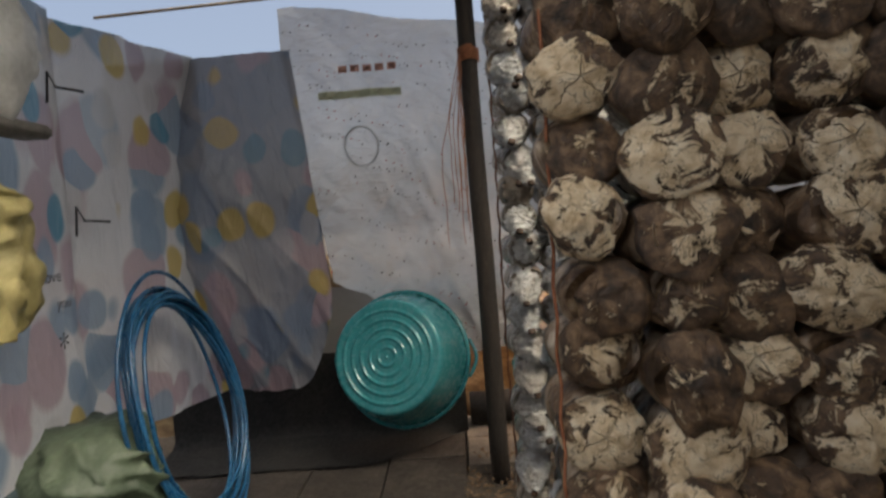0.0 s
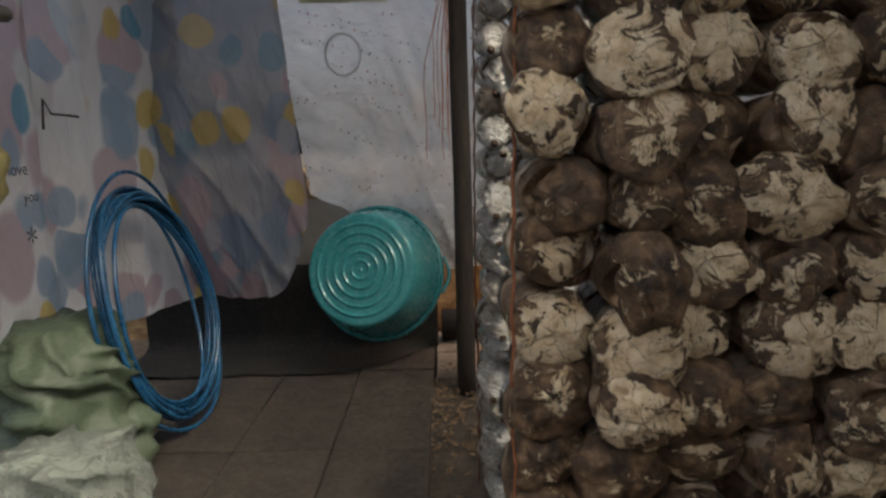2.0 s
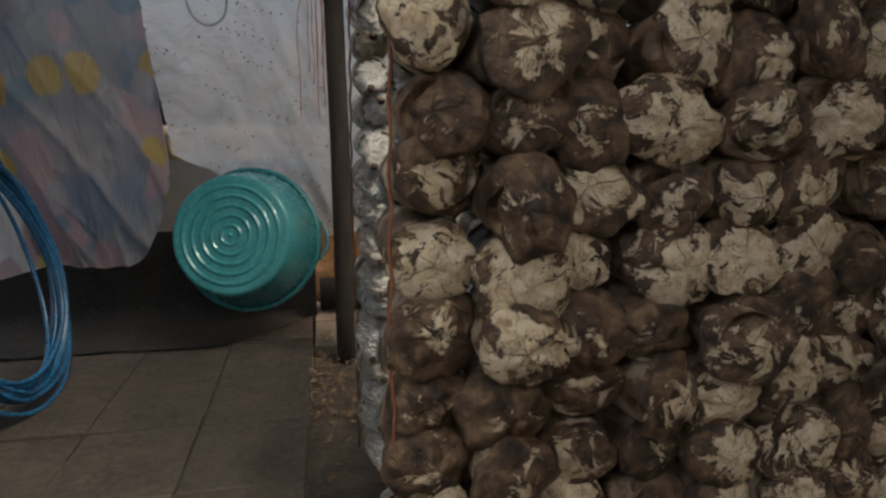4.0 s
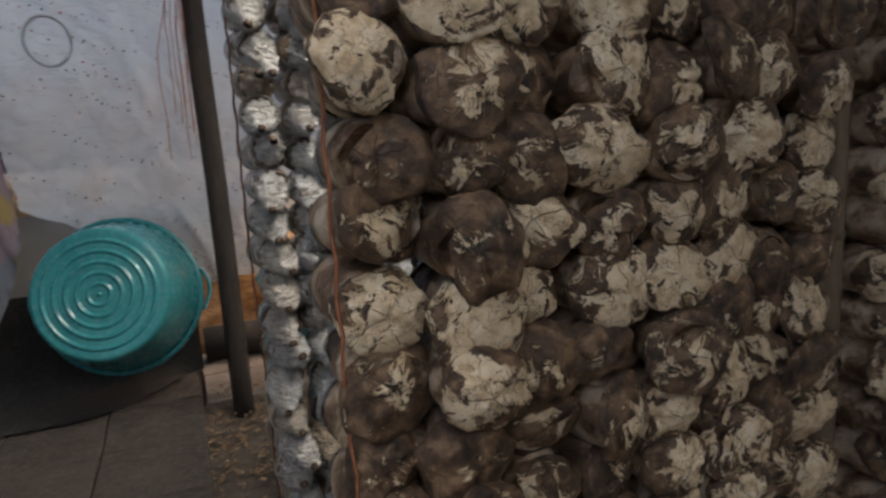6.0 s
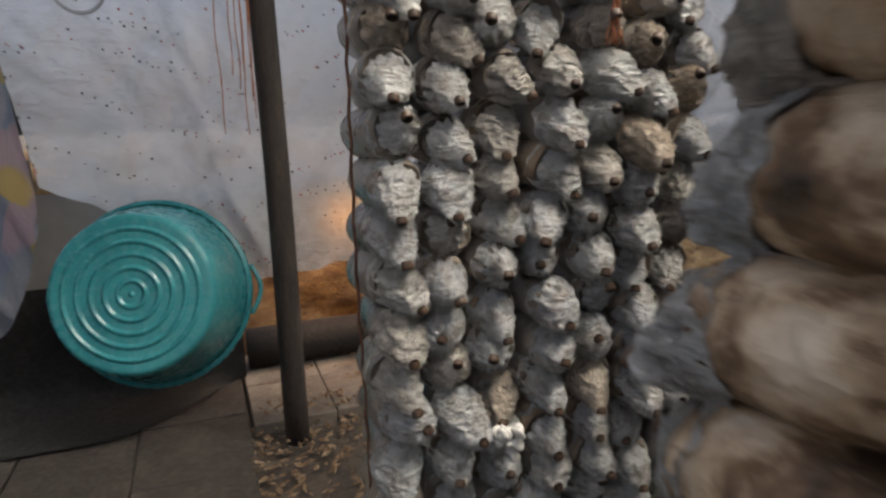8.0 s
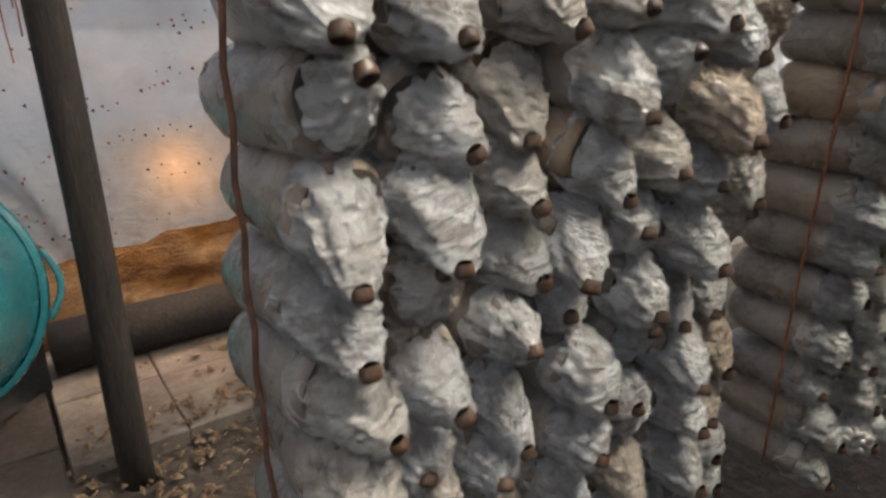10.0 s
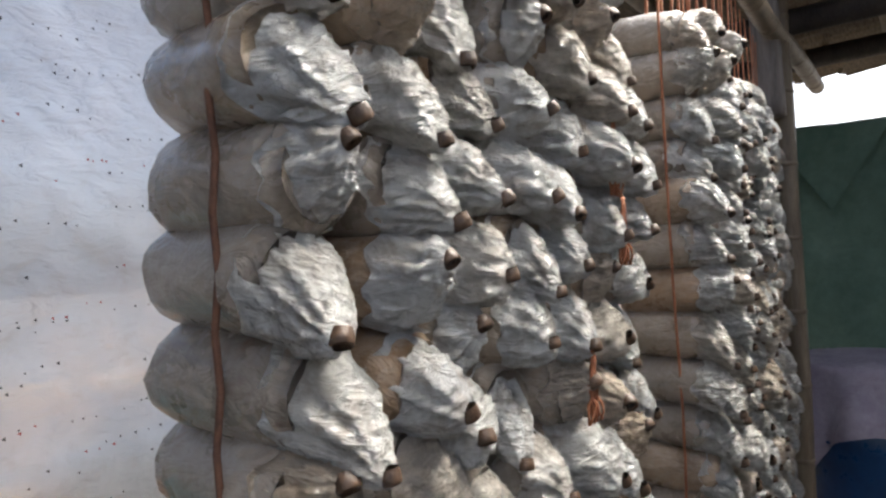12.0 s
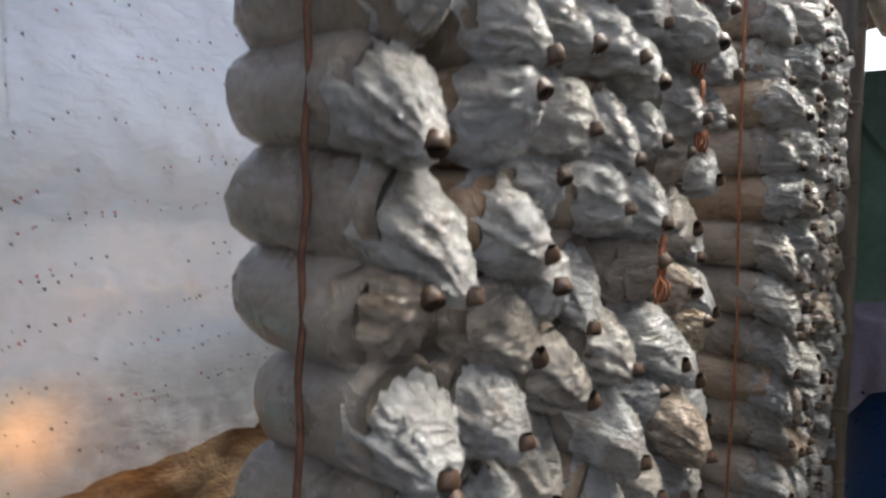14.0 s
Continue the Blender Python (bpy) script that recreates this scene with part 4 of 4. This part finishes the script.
# ---------------------------------------------------------------- far end: tarp, drum, cloth
def tarp(u, v):
    y = -1.6 + 3.75 * u
    z = 0.90 + 1.09 * v + 0.02 * nz(y * 3, 0, 2)
    return Vector((3.42 + 0.05 * nz(y * 2, z, 4) + 0.02 * nz(y * 9, z * 5, 6), y, z))


tagged(new("green_tarp", cloth_mesh("tarp", tarp, GREENTARP, 80, 40)), "faded green tarpaulin hung across the far end", "tarpaulin")


def flap(u, v):
    y = 1.52 + 0.46 * u
    z = 1.97 - (0.36 * (1 - abs(2 * u - 1)) + 0.03) * (1 - v)
    return Vector((3.36 + 0.012 * nz(y * 6, z * 6, 4), y, z))


tagged(new("tarp_flap", cloth_mesh("flap", flap, GREENTARP, 24, 16)), "folded corner of the green tarpaulin", "tarpaulin")


def drum():
    d = thing("plastic_drum", "dark blue plastic drum under a lilac cloth", "drum", m=pose(3.06, 1.60, -0.005) @ Matrix.Diagonal((1, 1, 1.115, 1)))
    prof = [(0.0, 0.27), (0.01, 0.285), (0.22, 0.30), (0.25, 0.312), (0.28, 0.30), (0.56, 0.30), (0.59, 0.312), (0.62, 0.30), (0.80, 0.295), (0.83, 0.28), (0.84, 0.26), (0.845, 0.01)]
    v, f = lathe([((0, z, 0), r, r) for z, r in prof], 40, (True, False))
    part("shell", mesh_of("shell", v, f, DRUMBLUE), d, m=pose(0, 0, 0, 90))
    return d


drum()


def drape(u, v):
    """Cloth over the drum's top, its corners hanging down."""
    a, b = (u - 0.5) * 1.10, (v - 0.5) * 1.05
    r = math.hypot(a, b)
    if r < 0.305:
        return Vector((3.06 + a, 1.60 + b, 0.950 + 0.006 * nz(a * 14, b * 14, 1)))
    k = 0.305 / r
    drop = r - 0.305
    rim = 0.315 + 0.05 * nz(a * 6, b * 6, 3) * drop / 0.3 + 0.025 * (1 + math.sin(math.atan2(b, a) * 9)) * min(1, drop * 5)
    return Vector((3.06 + a / r * rim, 1.60 + b / r * rim, 0.950 - drop * 1.0))


tagged(new("lilac_cloth", cloth_mesh("cloth", drape, LILAC, 60, 60)), "lilac cloth draped over the blue drum", "cloth")

# ---------------------------------------------------------------- mushrooms and bits
def mushrooms(x, y, z, count, seed):
    rnd = random.Random(seed)
    ob = thing("oyster_mushrooms", "cluster of small white oyster mushrooms on a bag", "mushrooms", m=pose(x, y, z))
    for k in range(count):
        r = rnd.uniform(0.008, 0.017)
        c = Vector((rnd.uniform(-0.025, 0.025), -rnd.uniform(0.0, 0.03), rnd.uniform(-0.03, 0.03)))
        prof = [(0.012, 0.0025), (0.004, 0.003), (0.0, r * 0.6), (-0.001, r), (-0.004, r * 0.98), (-0.007, r * 0.6), (-0.006, 0.001)]
        v, f = lathe([((0, yy, 0), rr, rr * 0.8) for yy, rr in prof], 12)
        part("cap", mesh_of("cap", v, f, MUSHROOM), ob, m=Matrix.Translation(c) @ pose(0, 0, 0, rnd.uniform(-40, 60), rnd.uniform(0, 90), rnd.uniform(-40, 40)))


for k, (x, y, z, n) in enumerate(((0.395, 1.745, 0.545, 16), (1.13, 1.69, 0.47, 12), (1.588, 1.735, 1.551, 14), (1.798, 1.755, 1.70, 10), (1.721, 1.745, 1.307, 10), (1.904, 1.765, 1.502, 9))):
    mushrooms(x, y, z, n, k)


def twine_tuft(x, y, z, h):
    ob = thing("twine_tuft", "frayed orange twine hanging at a bag's neck", "twine", m=pose(x, y, z))
    for k in range(9):
        pts = [(0.012 * noise.noise(Vector((k * 1.7, t * 3, 0))) + 0.0045 * (k - 4) * t, -0.012 - 0.01 * noise.noise(Vector((k, t * 3, 9))), -h * t) for t in [i / 8 for i in range(9)]]
        part("strand", tube(pts, 0.0016, TWINE, "strand", 4), ob)


twine_tuft(0.700, 1.745, 1.61, 0.11)
twine_tuft(0.600, 1.745, 1.315, 0.085)
twine_tuft(0.72, 1.745, 1.50, 0.09)


def litter():
    """Fallen bits of leaf, bark and substrate on the earth."""
    verts, faces = [], []
    rnd = random.Random(5)
    for k in range(1500):
        x, y = rnd.uniform(-0.1, 2.4), rnd.uniform(0.5, 3.95)
        if k % 3 == 0:
            x, y = rnd.uniform(-0.05, 0.6), rnd.uniform(2.3, 3.2)
        z = 0.045 if (y > 3.05 and x > 0.05) else 0.008
        a, s = rnd.uniform(0, 6.3), rnd.uniform(0.006, 0.026)
        d, e = Vector((math.cos(a), math.sin(a), rnd.uniform(-0.2, 0.5))) * s, Vector((-math.sin(a), math.cos(a), rnd.uniform(-0.2, 0.3))) * s * rnd.uniform(0.3, 0.7)
        p = Vector((x, y, z))
        b = len(verts)
        verts += [p - d, p + e, p + d, p - e, p + Vector((0, 0, 0.006))]
        faces += [(b, b + 1, b + 4), (b + 1, b + 2, b + 4), (b + 2, b + 3, b + 4), (b + 3, b, b + 4)]
    tagged(new("litter", mesh_of("litter", verts, faces, LITTER, False)), "scattered dry leaf and bark litter on earth", "litter", kind="stuff")


litter()

# plain unseen rear wall added behind the walk, dull so that it blocks light
def rear(u, v):
    x = -1.4 + 5.0 * u
    return Vector((x, -1.55 + 0.03 * nz(x * 2, v * 2, 2), 0.02 + 1.9 * v))


tagged(new("wall_rear", cloth_mesh("rear", rear, GREYFILM, 40, 20)), "unseen plain grey sheet added to close the shed and block light", "wall", kind="structure")
